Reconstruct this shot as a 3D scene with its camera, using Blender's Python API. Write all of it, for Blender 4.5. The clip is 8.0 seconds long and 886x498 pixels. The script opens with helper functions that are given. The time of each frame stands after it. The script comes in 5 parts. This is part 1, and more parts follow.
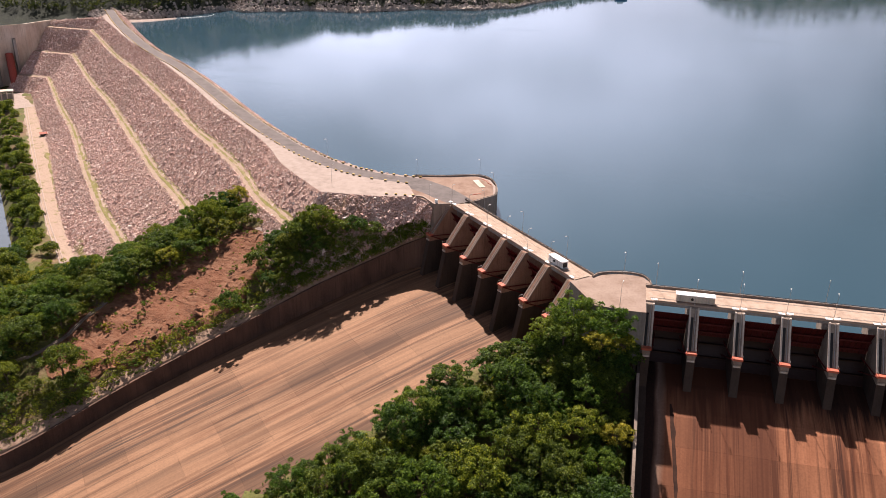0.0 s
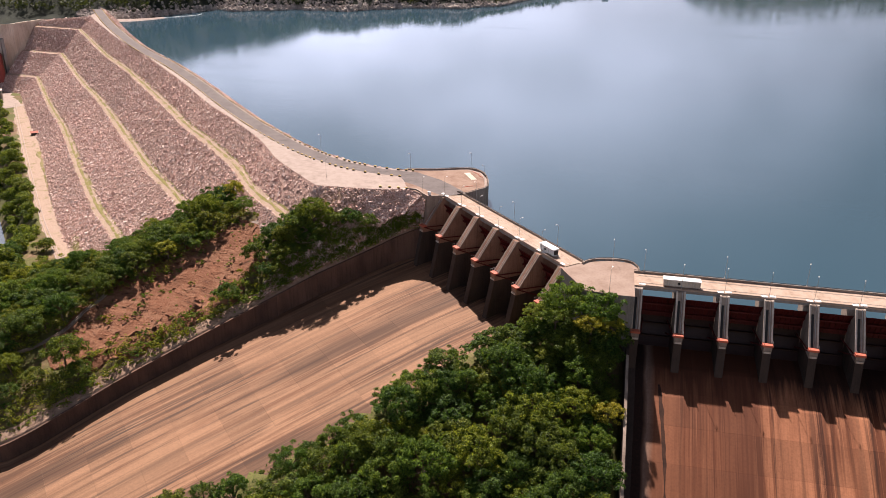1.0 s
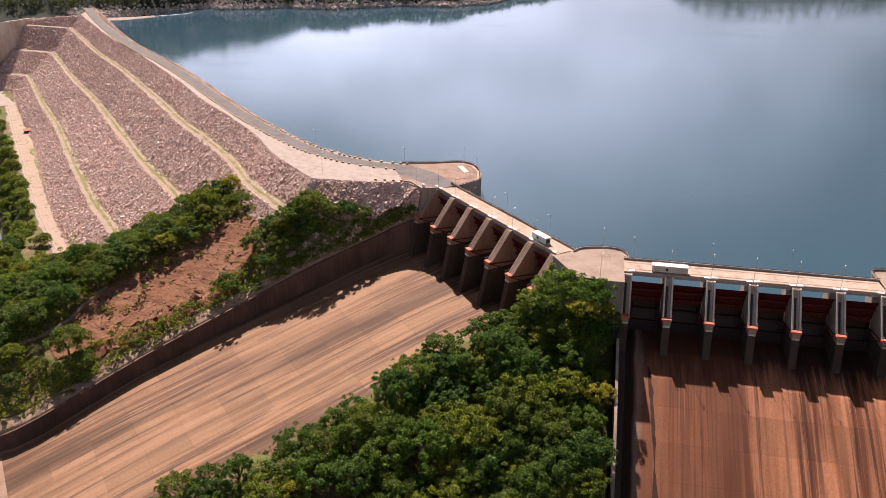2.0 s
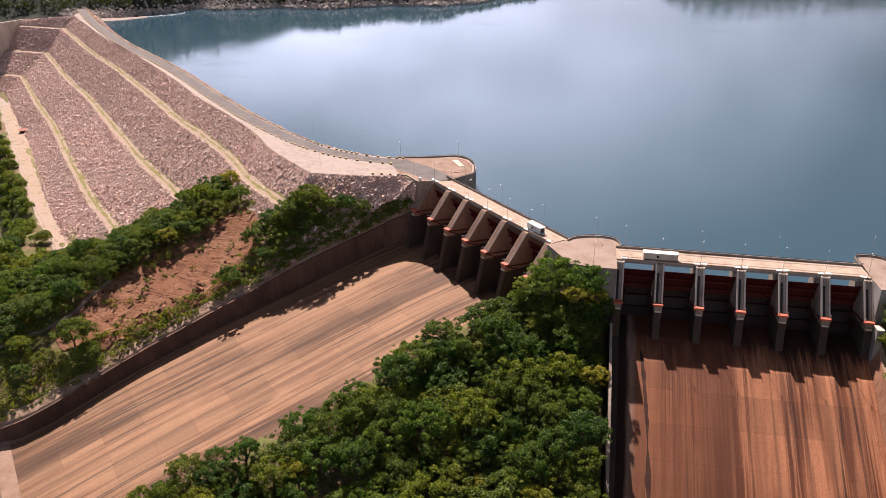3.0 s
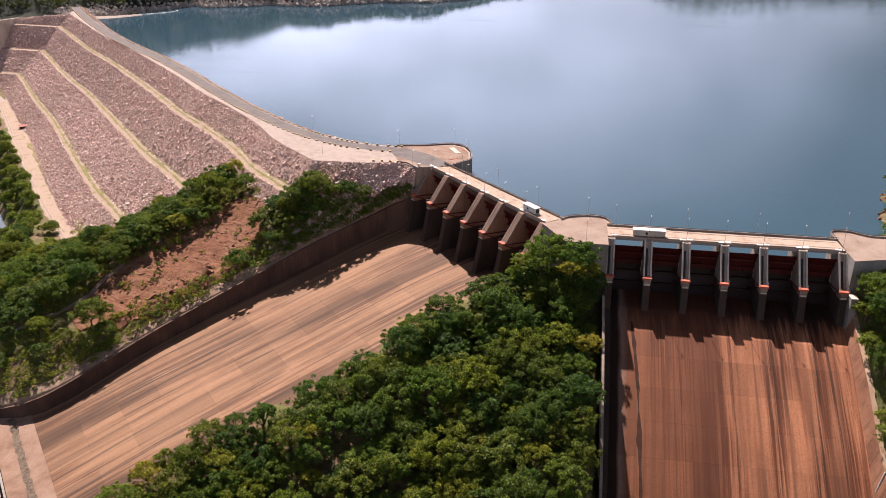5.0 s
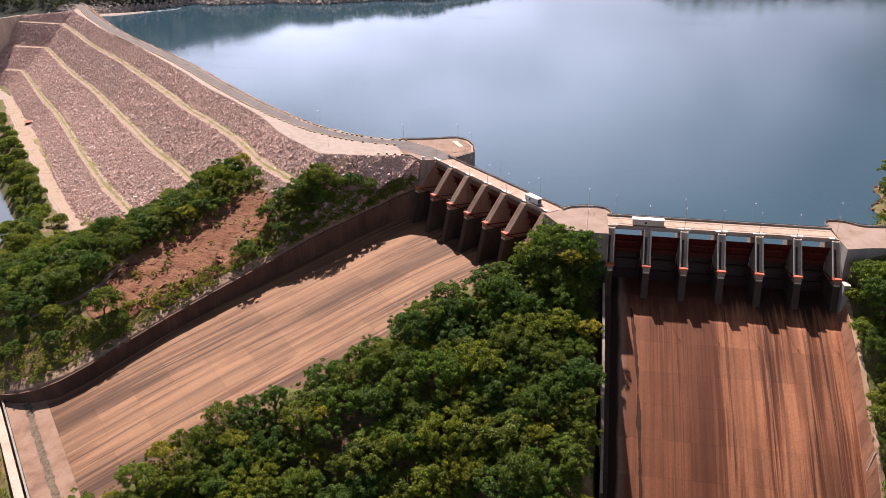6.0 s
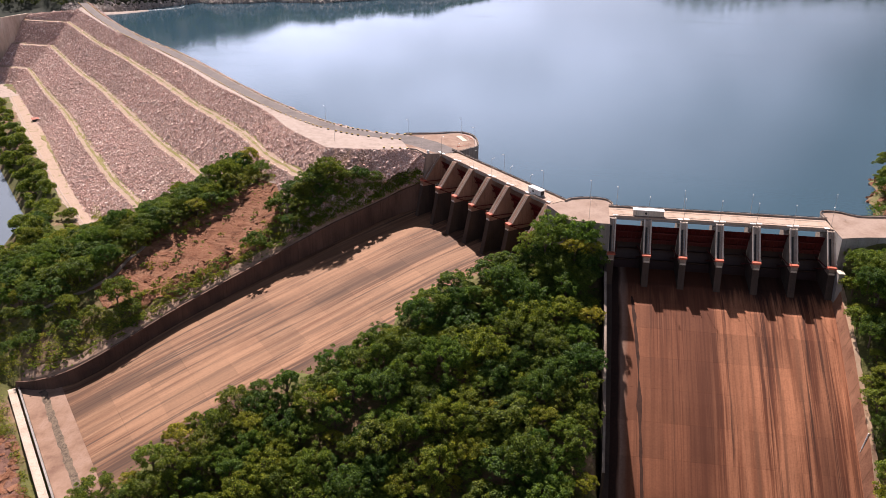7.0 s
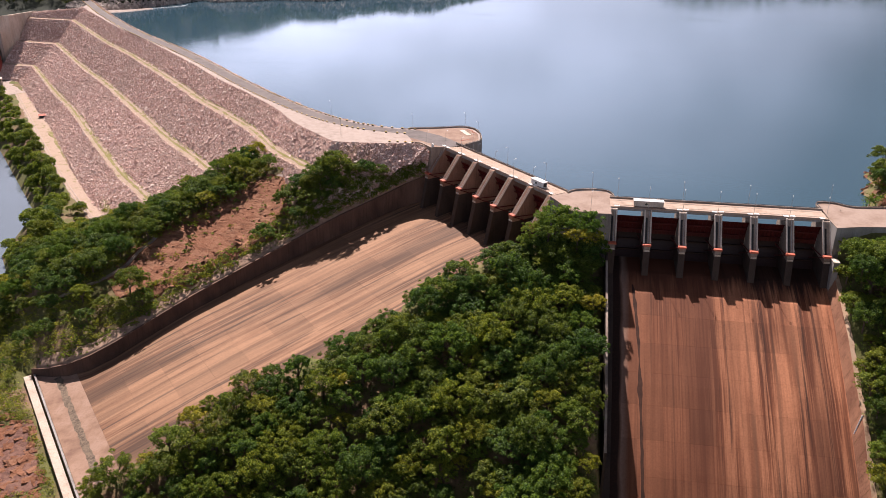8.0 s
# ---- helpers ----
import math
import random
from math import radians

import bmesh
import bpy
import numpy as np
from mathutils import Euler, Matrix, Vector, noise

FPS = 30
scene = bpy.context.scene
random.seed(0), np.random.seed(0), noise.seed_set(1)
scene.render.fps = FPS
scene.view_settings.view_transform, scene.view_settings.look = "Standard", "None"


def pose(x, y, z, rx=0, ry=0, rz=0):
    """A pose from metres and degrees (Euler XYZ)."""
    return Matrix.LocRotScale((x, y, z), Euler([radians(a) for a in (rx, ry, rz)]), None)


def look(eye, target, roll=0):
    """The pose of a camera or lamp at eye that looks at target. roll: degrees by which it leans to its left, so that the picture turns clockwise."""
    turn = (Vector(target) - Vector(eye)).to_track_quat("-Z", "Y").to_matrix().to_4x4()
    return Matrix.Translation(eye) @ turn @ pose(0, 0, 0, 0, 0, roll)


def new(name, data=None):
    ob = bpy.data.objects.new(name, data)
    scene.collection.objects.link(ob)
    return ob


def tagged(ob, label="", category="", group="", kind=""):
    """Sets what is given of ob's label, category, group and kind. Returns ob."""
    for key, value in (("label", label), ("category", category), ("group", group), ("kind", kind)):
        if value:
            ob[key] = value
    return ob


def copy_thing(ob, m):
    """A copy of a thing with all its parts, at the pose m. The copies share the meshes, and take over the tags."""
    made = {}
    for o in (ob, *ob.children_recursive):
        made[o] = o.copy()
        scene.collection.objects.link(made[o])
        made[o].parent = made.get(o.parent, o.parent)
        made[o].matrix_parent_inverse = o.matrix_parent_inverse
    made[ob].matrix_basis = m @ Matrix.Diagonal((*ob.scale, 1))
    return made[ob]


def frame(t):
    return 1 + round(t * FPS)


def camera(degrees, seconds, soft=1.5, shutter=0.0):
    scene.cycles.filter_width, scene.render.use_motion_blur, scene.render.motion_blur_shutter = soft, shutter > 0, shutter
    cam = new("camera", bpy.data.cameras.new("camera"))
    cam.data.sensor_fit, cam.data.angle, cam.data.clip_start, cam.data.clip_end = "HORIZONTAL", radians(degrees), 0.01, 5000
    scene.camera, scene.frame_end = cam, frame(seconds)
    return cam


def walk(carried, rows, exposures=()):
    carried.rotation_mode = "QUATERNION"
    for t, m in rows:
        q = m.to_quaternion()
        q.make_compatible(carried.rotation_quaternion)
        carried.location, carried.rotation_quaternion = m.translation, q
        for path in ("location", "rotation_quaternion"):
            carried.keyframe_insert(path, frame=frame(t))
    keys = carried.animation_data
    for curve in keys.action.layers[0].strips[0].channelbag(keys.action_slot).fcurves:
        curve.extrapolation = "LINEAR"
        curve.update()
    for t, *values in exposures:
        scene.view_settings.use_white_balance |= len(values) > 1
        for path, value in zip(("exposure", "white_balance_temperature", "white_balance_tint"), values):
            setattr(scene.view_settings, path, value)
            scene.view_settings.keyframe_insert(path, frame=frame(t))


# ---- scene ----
cam = camera(57.5, 8.0, 0.5)
PATH = [
    (0, (-17.844, -253.446, 122.871), (-18.227, -251.65, 122.079), 1.0),
    (0.5, (-18.24, -258.434, 122.838), (-18.607, -256.635, 122.045), 1.0),
    (1, (-18.635, -263.419, 122.795), (-18.986, -261.617, 122.002), 0.9),
    (1.5, (-19.013, -268.429, 122.742), (-19.349, -266.624, 121.95), 0.8),
    (2.8, (-20.06, -281.357, 122.574), (-20.364, -279.548, 121.777), 0.9),
    (3, (-20.231, -283.322, 122.562), (-20.532, -281.511, 121.768), 0.7),
    (3.5, (-20.665, -288.226, 122.528), (-20.956, -286.414, 121.733), 0.6),
    (4, (-21.11, -293.149, 122.475), (-21.393, -291.336, 121.679), 0.5),
    (4.5, (-21.614, -298.151, 122.429), (-21.891, -296.338, 121.633), 0.5),
    (5.8, (-22.977, -311.408, 122.225), (-23.245, -309.593, 121.427), 0.6),
    (6, (-23.207, -313.429, 122.209), (-23.475, -311.615, 121.41), 0.6),
    (6.5, (-23.809, -318.471, 122.153), (-24.076, -316.657, 121.354), 0.6),
    (7, (-24.417, -323.537, 122.102), (-24.683, -321.723, 121.302), 0.6),
    (7.5, (-25.041, -328.61, 122.039), (-25.306, -326.796, 121.238), 0.6),
    (8, (-25.669, -333.697, 121.994), (-25.933, -331.883, 121.192), 0.6),
]
walk(cam, [(t, look(eye, target, roll)) for t, eye, target, roll in PATH], [(0.0, 0.93, 6400, 23), (8.0, 0.95, 6180, 24)])


# ---- light ----
SUN_EL, SUN_AZ = radians(50.2), radians(-22)   # azimuth from +y towards +x
world = bpy.data.worlds.new("sky")
scene.world = world
world.use_nodes = True
wn = world.node_tree
wn.nodes.clear()
w_out = wn.nodes.new("ShaderNodeOutputWorld")
w_bg = wn.nodes.new("ShaderNodeBackground")
w_sky = wn.nodes.new("ShaderNodeTexSky")
w_sky.sky_type, w_sky.sun_disc = "NISHITA", False
w_sky.sun_elevation, w_sky.sun_rotation = SUN_EL, SUN_AZ
w_sky.air_density, w_sky.dust_density = 1.0, 2.5
w_bg.inputs["Strength"].default_value = 0.0115
# broken fair-weather cloud over the whole sky
w_tc = wn.nodes.new("ShaderNodeTexCoord")
w_map = wn.nodes.new("ShaderNodeMapping")
w_map.inputs["Scale"].default_value = (1.0, 1.0, 2.6)
w_noise = wn.nodes.new("ShaderNodeTexNoise")
w_noise.inputs["Scale"].default_value = 2.3
w_noise.inputs["Detail"].default_value = 6.0
w_noise.inputs["Roughness"].default_value = 0.55
w_ramp = wn.nodes.new("ShaderNodeValToRGB")
w_ramp.color_ramp.elements[0].position, w_ramp.color_ramp.elements[1].position = 0.43, 0.60
w_ramp.color_ramp.elements[0].color = (0.36, 0.36, 0.36, 1)
w_ramp.color_ramp.elements[1].color = (0.75, 0.75, 0.75, 1)
w_mix = wn.nodes.new("ShaderNodeMix")
w_mix.data_type = "RGBA"
w_mix.inputs[7].default_value = (126, 138, 161, 1)
wn.links.new(w_tc.outputs["Generated"], w_map.inputs["Vector"])
wn.links.new(w_map.outputs["Vector"], w_noise.inputs["Vector"])
wn.links.new(w_noise.outputs["Fac"], w_ramp.inputs["Fac"])
# clouds stand denser towards the horizon
w_sep = wn.nodes.new("ShaderNodeSeparateXYZ")
w_low = wn.nodes.new("ShaderNodeMapRange")
w_low.inputs["From Min"].default_value, w_low.inputs["From Max"].default_value = 0.09, 0.80
w_low.inputs["To Min"].default_value, w_low.inputs["To Max"].default_value = 1.0, 0.05
w_mul = wn.nodes.new("ShaderNodeMath")
w_mul.operation = "MULTIPLY"
wn.links.new(w_tc.outputs["Generated"], w_sep.inputs[0])
wn.links.new(w_sep.outputs["Z"], w_low.inputs["Value"])
wn.links.new(w_ramp.outputs["Color"], w_mul.inputs[0])
# haze and cloud glow most on the sun's side
w_dot = wn.nodes.new("ShaderNodeVectorMath")
w_dot.operation = "DOT_PRODUCT"
w_dot.inputs[1].default_value = (math.sin(SUN_AZ), math.cos(SUN_AZ), 0.0)
w_half = wn.nodes.new("ShaderNodeMath")
w_half.operation = "MULTIPLY_ADD"
w_half.inputs[1].default_value, w_half.inputs[2].default_value = 0.5, 0.5
w_side = wn.nodes.new("ShaderNodeValToRGB")
w_el = w_side.color_ramp.elements
for _ in range(3):
    w_el.new(0.5)
for e, (p, v) in zip(w_el, ((0.0, 0.38), (0.36, 0.32), (0.60, 0.12), (0.87, 0.14), (0.972, 1.0))):
    e.position, e.color = p, (v, v, v, 1)
w_glow = wn.nodes.new("ShaderNodeMath")
w_glow.operation = "MULTIPLY"
wn.links.new(w_tc.outputs["Generated"], w_dot.inputs[0])
wn.links.new(w_dot.outputs["Value"], w_half.inputs[0])
wn.links.new(w_half.outputs[0], w_side.inputs["Fac"])
wn.links.new(w_low.outputs["Result"], w_glow.inputs[0])
wn.links.new(w_side.outputs["Color"], w_glow.inputs[1])
wn.links.new(w_glow.outputs[0], w_mul.inputs[1])
wn.links.new(w_mul.outputs[0], w_mix.inputs[0])
wn.links.new(w_sky.outputs["Color"], w_mix.inputs[6])
wn.links.new(w_mix.outputs[2], w_bg.inputs["Color"])
wn.links.new(w_bg.outputs["Background"], w_out.inputs["Surface"])

sun = new("sun", bpy.data.lights.new("sun", "SUN"))
sun.data.energy, sun.data.angle, sun.data.color = 5.0, radians(0.6), (1.0, 0.9, 0.76)
to_sun = Vector((math.sin(SUN_AZ) * math.cos(SUN_EL), math.cos(SUN_AZ) * math.cos(SUN_EL), math.sin(SUN_EL)))
sun.matrix_world = look(to_sun * 300, (0, 0, 0))


# ---- materials ----
class Nodes:
    """A small node-tree writer for one material."""

    def __init__(self, name, rough=0.85, metal=0.0, spec=0.3):
        self.mat = bpy.data.materials.new(name)
        self.mat.use_nodes = True
        self.t = self.mat.node_tree
        self.bsdf = self.t.nodes["Principled BSDF"]
        self.bsdf.inputs["Roughness"].default_value = rough
        self.bsdf.inputs["Metallic"].default_value = metal
        self.bsdf.inputs["Specular IOR Level"].default_value = spec
        geo = self.t.nodes.new("ShaderNodeNewGeometry")
        self.pos = geo.outputs["Position"]
        self.island = geo.outputs["Random Per Island"]

    def link(self, a, b):
        self.t.links.new(a, b)

    def mapped(self, scale=(1, 1, 1), turn=0.0):
        v = self.pos
        if turn:
            r = self.t.nodes.new("ShaderNodeVectorRotate")
            r.rotation_type = "Z_AXIS"
            r.inputs["Angle"].default_value = turn
            self.link(v, r.inputs["Vector"])
            v = r.outputs[0]
        m = self.t.nodes.new("ShaderNodeMapping")
        m.inputs["Scale"].default_value = scale
        self.link(v, m.inputs["Vector"])
        return m.outputs[0]

    def noise(self, vec, scale, detail=4, rough=0.55):
        n = self.t.nodes.new("ShaderNodeTexNoise")
        n.inputs["Scale"].default_value, n.inputs["Detail"].default_value = scale, detail
        n.inputs["Roughness"].default_value = rough
        self.link(vec, n.inputs["Vector"])
        return n.outputs["Fac"]

    def voronoi(self, vec, scale, out="Distance", feature="F1"):
        n = self.t.nodes.new("ShaderNodeTexVoronoi")
        n.feature = feature
        n.inputs["Scale"].default_value = scale
        self.link(vec, n.inputs["Vector"])
        return n.outputs[out]

    def ramp(self, fac, stops):
        r = self.t.nodes.new("ShaderNodeValToRGB")
        el = r.color_ramp.elements
        while len(el) < len(stops):
            el.new(0.5)
        for e, (p, c) in zip(el, stops):
            e.position = p
            e.color = (*c, 1) if len(c) == 3 else c
        self.link(fac, r.inputs["Fac"])
        return r.outputs["Color"]

    def grey(self, fac, a, b, lo=0.0, hi=1.0):
        """fac from lo..hi mapped to a..b."""
        m = self.t.nodes.new("ShaderNodeMapRange")
        for k, v in zip((1, 2, 3, 4), (lo, hi, a, b)):
            m.inputs[k].default_value = v
        self.link(fac, m.inputs[0])
        return m.outputs[0]

    def mix(self, fac, a, b, kind="MIX"):
        m = self.t.nodes.new("ShaderNodeMix")
        m.data_type, m.blend_type = "RGBA", kind
        for sock, v in ((0, fac), (6, a), (7, b)):
            if isinstance(v, (int, float)):
                m.inputs[sock].default_value = v
            elif isinstance(v, tuple):
                m.inputs[sock].default_value = (*v, 1)
            else:
                self.link(v, m.inputs[sock])
        return m.outputs[2]

    def math(self, op, a, b=0.0):
        m = self.t.nodes.new("ShaderNodeMath")
        m.operation = op
        for i, v in enumerate((a, b)):
            if isinstance(v, (int, float)):
                m.inputs[i].default_value = v
            else:
                self.link(v, m.inputs[i])
        return m.outputs[0]

    def random(self):
        return self.t.nodes.new("ShaderNodeObjectInfo").outputs["Random"]

    def bump(self, height, strength, distance):
        b = self.t.nodes.new("ShaderNodeBump")
        b.inputs["Strength"].default_value, b.inputs["Distance"].default_value = strength, distance
        self.link(height, b.inputs["Height"])
        self.link(b.outputs[0], self.bsdf.inputs["Normal"])

    def done(self, colour):
        if isinstance(colour, tuple):
            self.bsdf.inputs["Base Color"].default_value = (*colour, 1)
        else:
            self.link(colour, self.bsdf.inputs["Base Color"])
        return self.mat


TURN_L = radians(-48.16)     # the far spillway's axis


def mat_concrete(name, base, dark, rough=0.88):
    k = Nodes(name, rough)
    big = k.noise(k.mapped((0.12, 0.12, 0.05)), 1.0, 5)
    runs = k.noise(k.mapped((1.3, 1.3, 0.06)), 1.0, 4)
    fine = k.noise(k.mapped(), 2.2, 5)
    c = k.mix(k.grey(big, 0, 1, 0.35, 0.68), dark, base)
    c = k.mix(k.grey(runs, 0.0, 0.55, 0.5, 0.75), c, tuple(v * 0.45 for v in dark))
    c = k.mix(k.grey(fine, 0, 0.35, 0.4, 0.7), c, tuple(min(1, v * 1.25) for v in base))
    k.bump(fine, 0.35, 0.08)
    return k.done(c)


def mat_chute(name, light, mid, dark, wet, gate_shade, margin=False):
    """Weathered slab concrete with water streaks down the fall, laid out along the chute."""
    k = Nodes(name, 0.82)
    uv = k.t.nodes.new("ShaderNodeUVMap")

    def along(scale):
        m = k.t.nodes.new("ShaderNodeMapping")
        m.inputs["Scale"].default_value = scale
        k.link(uv.outputs[0], m.inputs["Vector"])
        return m.outputs[0]

    wide = k.noise(along((0.11, 0.006, 1)), 1.0, 4, 0.6)
    narrow = k.noise(along((0.50, 0.010, 1)), 1.0, 5, 0.65)
    thin = k.noise(along((1.5, 0.016, 1)), 1.0, 3, 0.6)
    band = k.noise(along((0.045, 0.004, 1)), 1.0, 2, 0.5)
    patch = k.noise(k.mapped((0.05, 0.05, 0.05)), 1.0, 5)
    fine = k.noise(k.mapped(), 1.4, 6)
    c = k.ramp(wide, [(0.39, dark), (0.46, mid), (0.54, light), (0.63, mid)])
    c = k.mix(k.grey(narrow, 0, 0.9, 0.53, 0.61), c, wet)
    c = k.mix(k.grey(narrow, 0.9, 0, 0.38, 0.46), c, light)
    c = k.mix(k.grey(thin, 0, 0.5, 0.57, 0.67), c, dark)
    c = k.mix(k.grey(thin, 0.6, 0, 0.36, 0.44), c, light)
    c = k.mix(k.grey(patch, 0, 0.45, 0.52, 0.72), c, mid)
    c = k.mix(k.grey(band, 0.0, 0.75, 0.5, 0.6), c, dark)
    c = k.mix(k.grey(band, 0.65, 0.0, 0.38, 0.48), c, light)
    sep = k.t.nodes.new("ShaderNodeSeparateXYZ")
    k.link(uv.outputs[0], sep.inputs[0])
    # the bridge's shade on the crest below the gates, painted in ragged streaks
    ragged = k.math("MULTIPLY", k.noise(along((0.7, 0.03, 1)), 1.0, 4, 0.6), gate_shade * 0.9)
    c = k.mix(k.grey(k.math("ADD", sep.outputs["Y"], ragged), 0.92, 0.0, gate_shade * 0.95, gate_shade * 1.2), c, tuple(v * 0.42 for v in wet))
    if margin:
        # ruddy silt settled on the side that the flow scours least
        silt = k.math("ADD", sep.outputs["X"], k.math("MULTIPLY", k.noise(along((0.12, 0.012, 1)), 1.0, 4), 40.0))
        c = k.mix(k.grey(silt, 0.62, 0.0, 56.0, 78.0), c, tuple(v * 0.78 for v in mid))
        # the side wall's shade painted dark along its foot, then a scoured pale streak
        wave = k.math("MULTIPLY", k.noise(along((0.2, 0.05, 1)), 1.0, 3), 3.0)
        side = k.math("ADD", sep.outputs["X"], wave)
        pale = k.ramp(k.grey(side, 0, 1, 4.5, 10.5), [(0.0, (0, 0, 0)), (0.4, (0.55, 0.55, 0.55)), (0.6, (0.35, 0.35, 0.35)), (0.85, (0, 0, 0))])
        c = k.mix(pale, c, (0.36, 0.27, 0.21))
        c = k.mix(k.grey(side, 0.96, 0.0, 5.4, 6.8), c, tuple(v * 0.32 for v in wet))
    tone = k.grey(k.random(), 0.86, 1.12)
    c = k.mix(1.0, c, tone, "MULTIPLY")
    c = k.mix(k.grey(fine, 0.25, 0, 0.3, 0.6), c, dark)
    k.bump(fine, 0.3, 0.05)
    return k.done(c)


def mat_rock(name):
    k = Nodes(name, 0.92)
    mixed = k.math("FRACT", k.math("ADD", k.island, k.random()))
    c = k.ramp(mixed, [(0.0, (0.34, 0.225, 0.195)), (0.3, (0.56, 0.355, 0.295)), (0.55, (0.66, 0.455, 0.385)),
                          (0.8, (0.70, 0.53, 0.47)), (1.0, (0.82, 0.70, 0.64))])
    zone = k.noise(k.mapped((0.02, 0.02, 0.02)), 1.0, 4)
    c = k.mix(k.grey(zone, 0, 0.45, 0.45, 0.62), c, (0.50, 0.385, 0.33))
    c = k.mix(k.grey(k.noise(k.mapped(), 2.0, 4), 0, 0.3, 0.45, 0.7), c, (0.28, 0.195, 0.165))
    return k.done(c)


def mat_earth(name, a, b, c3, scale=0.25, bump=0.25):
    k = Nodes(name, 0.95)
    big = k.noise(k.mapped(), scale * 0.25, 6)
    mid = k.noise(k.mapped(), scale, 7, 0.65)
    fine = k.noise(k.mapped(), scale * 9, 5)
    c = k.ramp(mid, [(0.3, c3), (0.46, a), (0.62, b), (0.8, a)])
    c = k.mix(k.grey(big, 0, 0.6, 0.42, 0.62), c, b)
    c = k.mix(k.grey(fine, 0, 0.45, 0.5, 0.75), c, c3)
    k.bump(fine, 0.6, bump)
    return k.done(c)


def mat_soil(name, a, b, c3):
    """Eroded slope: bedded ledges along the contours, rubble and rain-washed patches."""
    k = Nodes(name, 0.95)
    beds = k.noise(k.mapped((0.10, 0.10, 1.7)), 1.0, 6, 0.7)
    big = k.noise(k.mapped(), 0.07, 5)
    rubble = k.voronoi(k.mapped(), 0.9)
    fine = k.noise(k.mapped(), 2.4, 6, 0.7)
    c = k.ramp(beds, [(0.36, c3), (0.46, a), (0.58, b), (0.68, a)])
    c = k.mix(k.grey(big, 0, 0.7, 0.42, 0.6), c, a)
    c = k.mix(k.grey(rubble, 0.5, 0.0, 0.25, 0.5), c, b)
    c = k.mix(k.grey(fine, 0, 0.6, 0.52, 0.72), c, c3)
    k.bump(k.math("ADD", k.math("MULTIPLY", beds, 1.5), fine), 0.9, 0.5)
    return k.done(c)


def mat_berm(name, grassy):
    """Sandy bench with patches of dry grass."""
    k = Nodes(name, 0.95)
    g = k.noise(k.mapped(), 0.16, 6, 0.7)
    f = k.noise(k.mapped(), 1.3, 5)
    sand = k.ramp(f, [(0.3, (0.27, 0.19, 0.14)), (0.6, (0.38, 0.285, 0.22))])
    grass = k.ramp(f, [(0.3, (0.11, 0.112, 0.02)), (0.65, (0.22, 0.19, 0.06))])
    lo = 0.36 if grassy else 0.54
    c = k.mix(k.grey(g, 0, 0.95, lo, lo + 0.14), sand, grass)
    k.bump(f, 0.5, 0.2)
    return k.done(c)


def mat_leaf(name, a, b, c3):
    k = Nodes(name, 0.55, spec=0.2)
    c = k.ramp(k.island, [(0.0, a), (0.4, b), (0.8, c3), (1.0, tuple(v * 1.3 for v in c3))])
    tint = k.ramp(k.random(), [(0.0, (0.55, 0.78, 0.72)), (0.35, (0.85, 1.0, 0.9)), (0.65, (1.0, 1.0, 0.8)), (0.88, (1.25, 1.15, 0.8)), (1.0, (1.5, 1.2, 0.9))])
    c = k.mix(1.0, c, tint, "MULTIPLY")
    patch = k.noise(k.mapped(), 0.35, 3)
    c = k.mix(k.grey(patch, 0.0, 0.45, 0.45, 0.65), c, k.mix(1.0, c, (1.35, 1.15, 0.7), "MULTIPLY"))
    tr = k.t.nodes.new("ShaderNodeBsdfTranslucent")
    k.link(k.mix(1.0, c, (1.25, 1.2, 0.6), "MULTIPLY"), tr.inputs["Color"])
    mixer = k.t.nodes.new("ShaderNodeMixShader")
    mixer.inputs[0].default_value = 0.45
    out = k.t.nodes["Material Output"]
    k.link(k.bsdf.outputs[0], mixer.inputs[1])
    k.link(tr.outputs[0], mixer.inputs[2])
    k.link(mixer.outputs[0], out.inputs["Surface"])
    return k.done(c)


def mat_plain(name, colour, rough=0.6, metal=0.0, wear=0.3, scale=1.5):
    k = Nodes(name, rough, metal)
    n = k.noise(k.mapped(), scale, 5, 0.65)
    c = k.mix(k.grey(n, 0, wear, 0.42, 0.7), colour, tuple(v * 0.5 for v in colour))
    return k.done(c)


def mat_water(name, deep, rough, chop):
    k = Nodes(name, rough, spec=0.5)
    k.bsdf.inputs["IOR"].default_value = 1.33
    wav = k.noise(k.mapped((0.35, 0.9, 1)), 0.9, 5, 0.6)
    gust = k.noise(k.mapped((0.006, 0.014, 1)), 1.0, 4)
    cats_paw = k.noise(k.mapped((0.011, 0.03, 1)), 1.0, 5, 0.65)
    k.link(k.math("ADD", k.grey(gust, rough * 0.7, rough * 1.3, 0.35, 0.7), k.grey(cats_paw, 0.0, 0.07, 0.55, 0.7)), k.bsdf.inputs["Roughness"])
    k.bump(wav, chop, 0.25)
    far = k.noise(k.mapped((0.003, 0.004, 1)), 1.0, 3)
    return k.done(k.mix(far, deep, tuple(v * 1.35 for v in deep)))


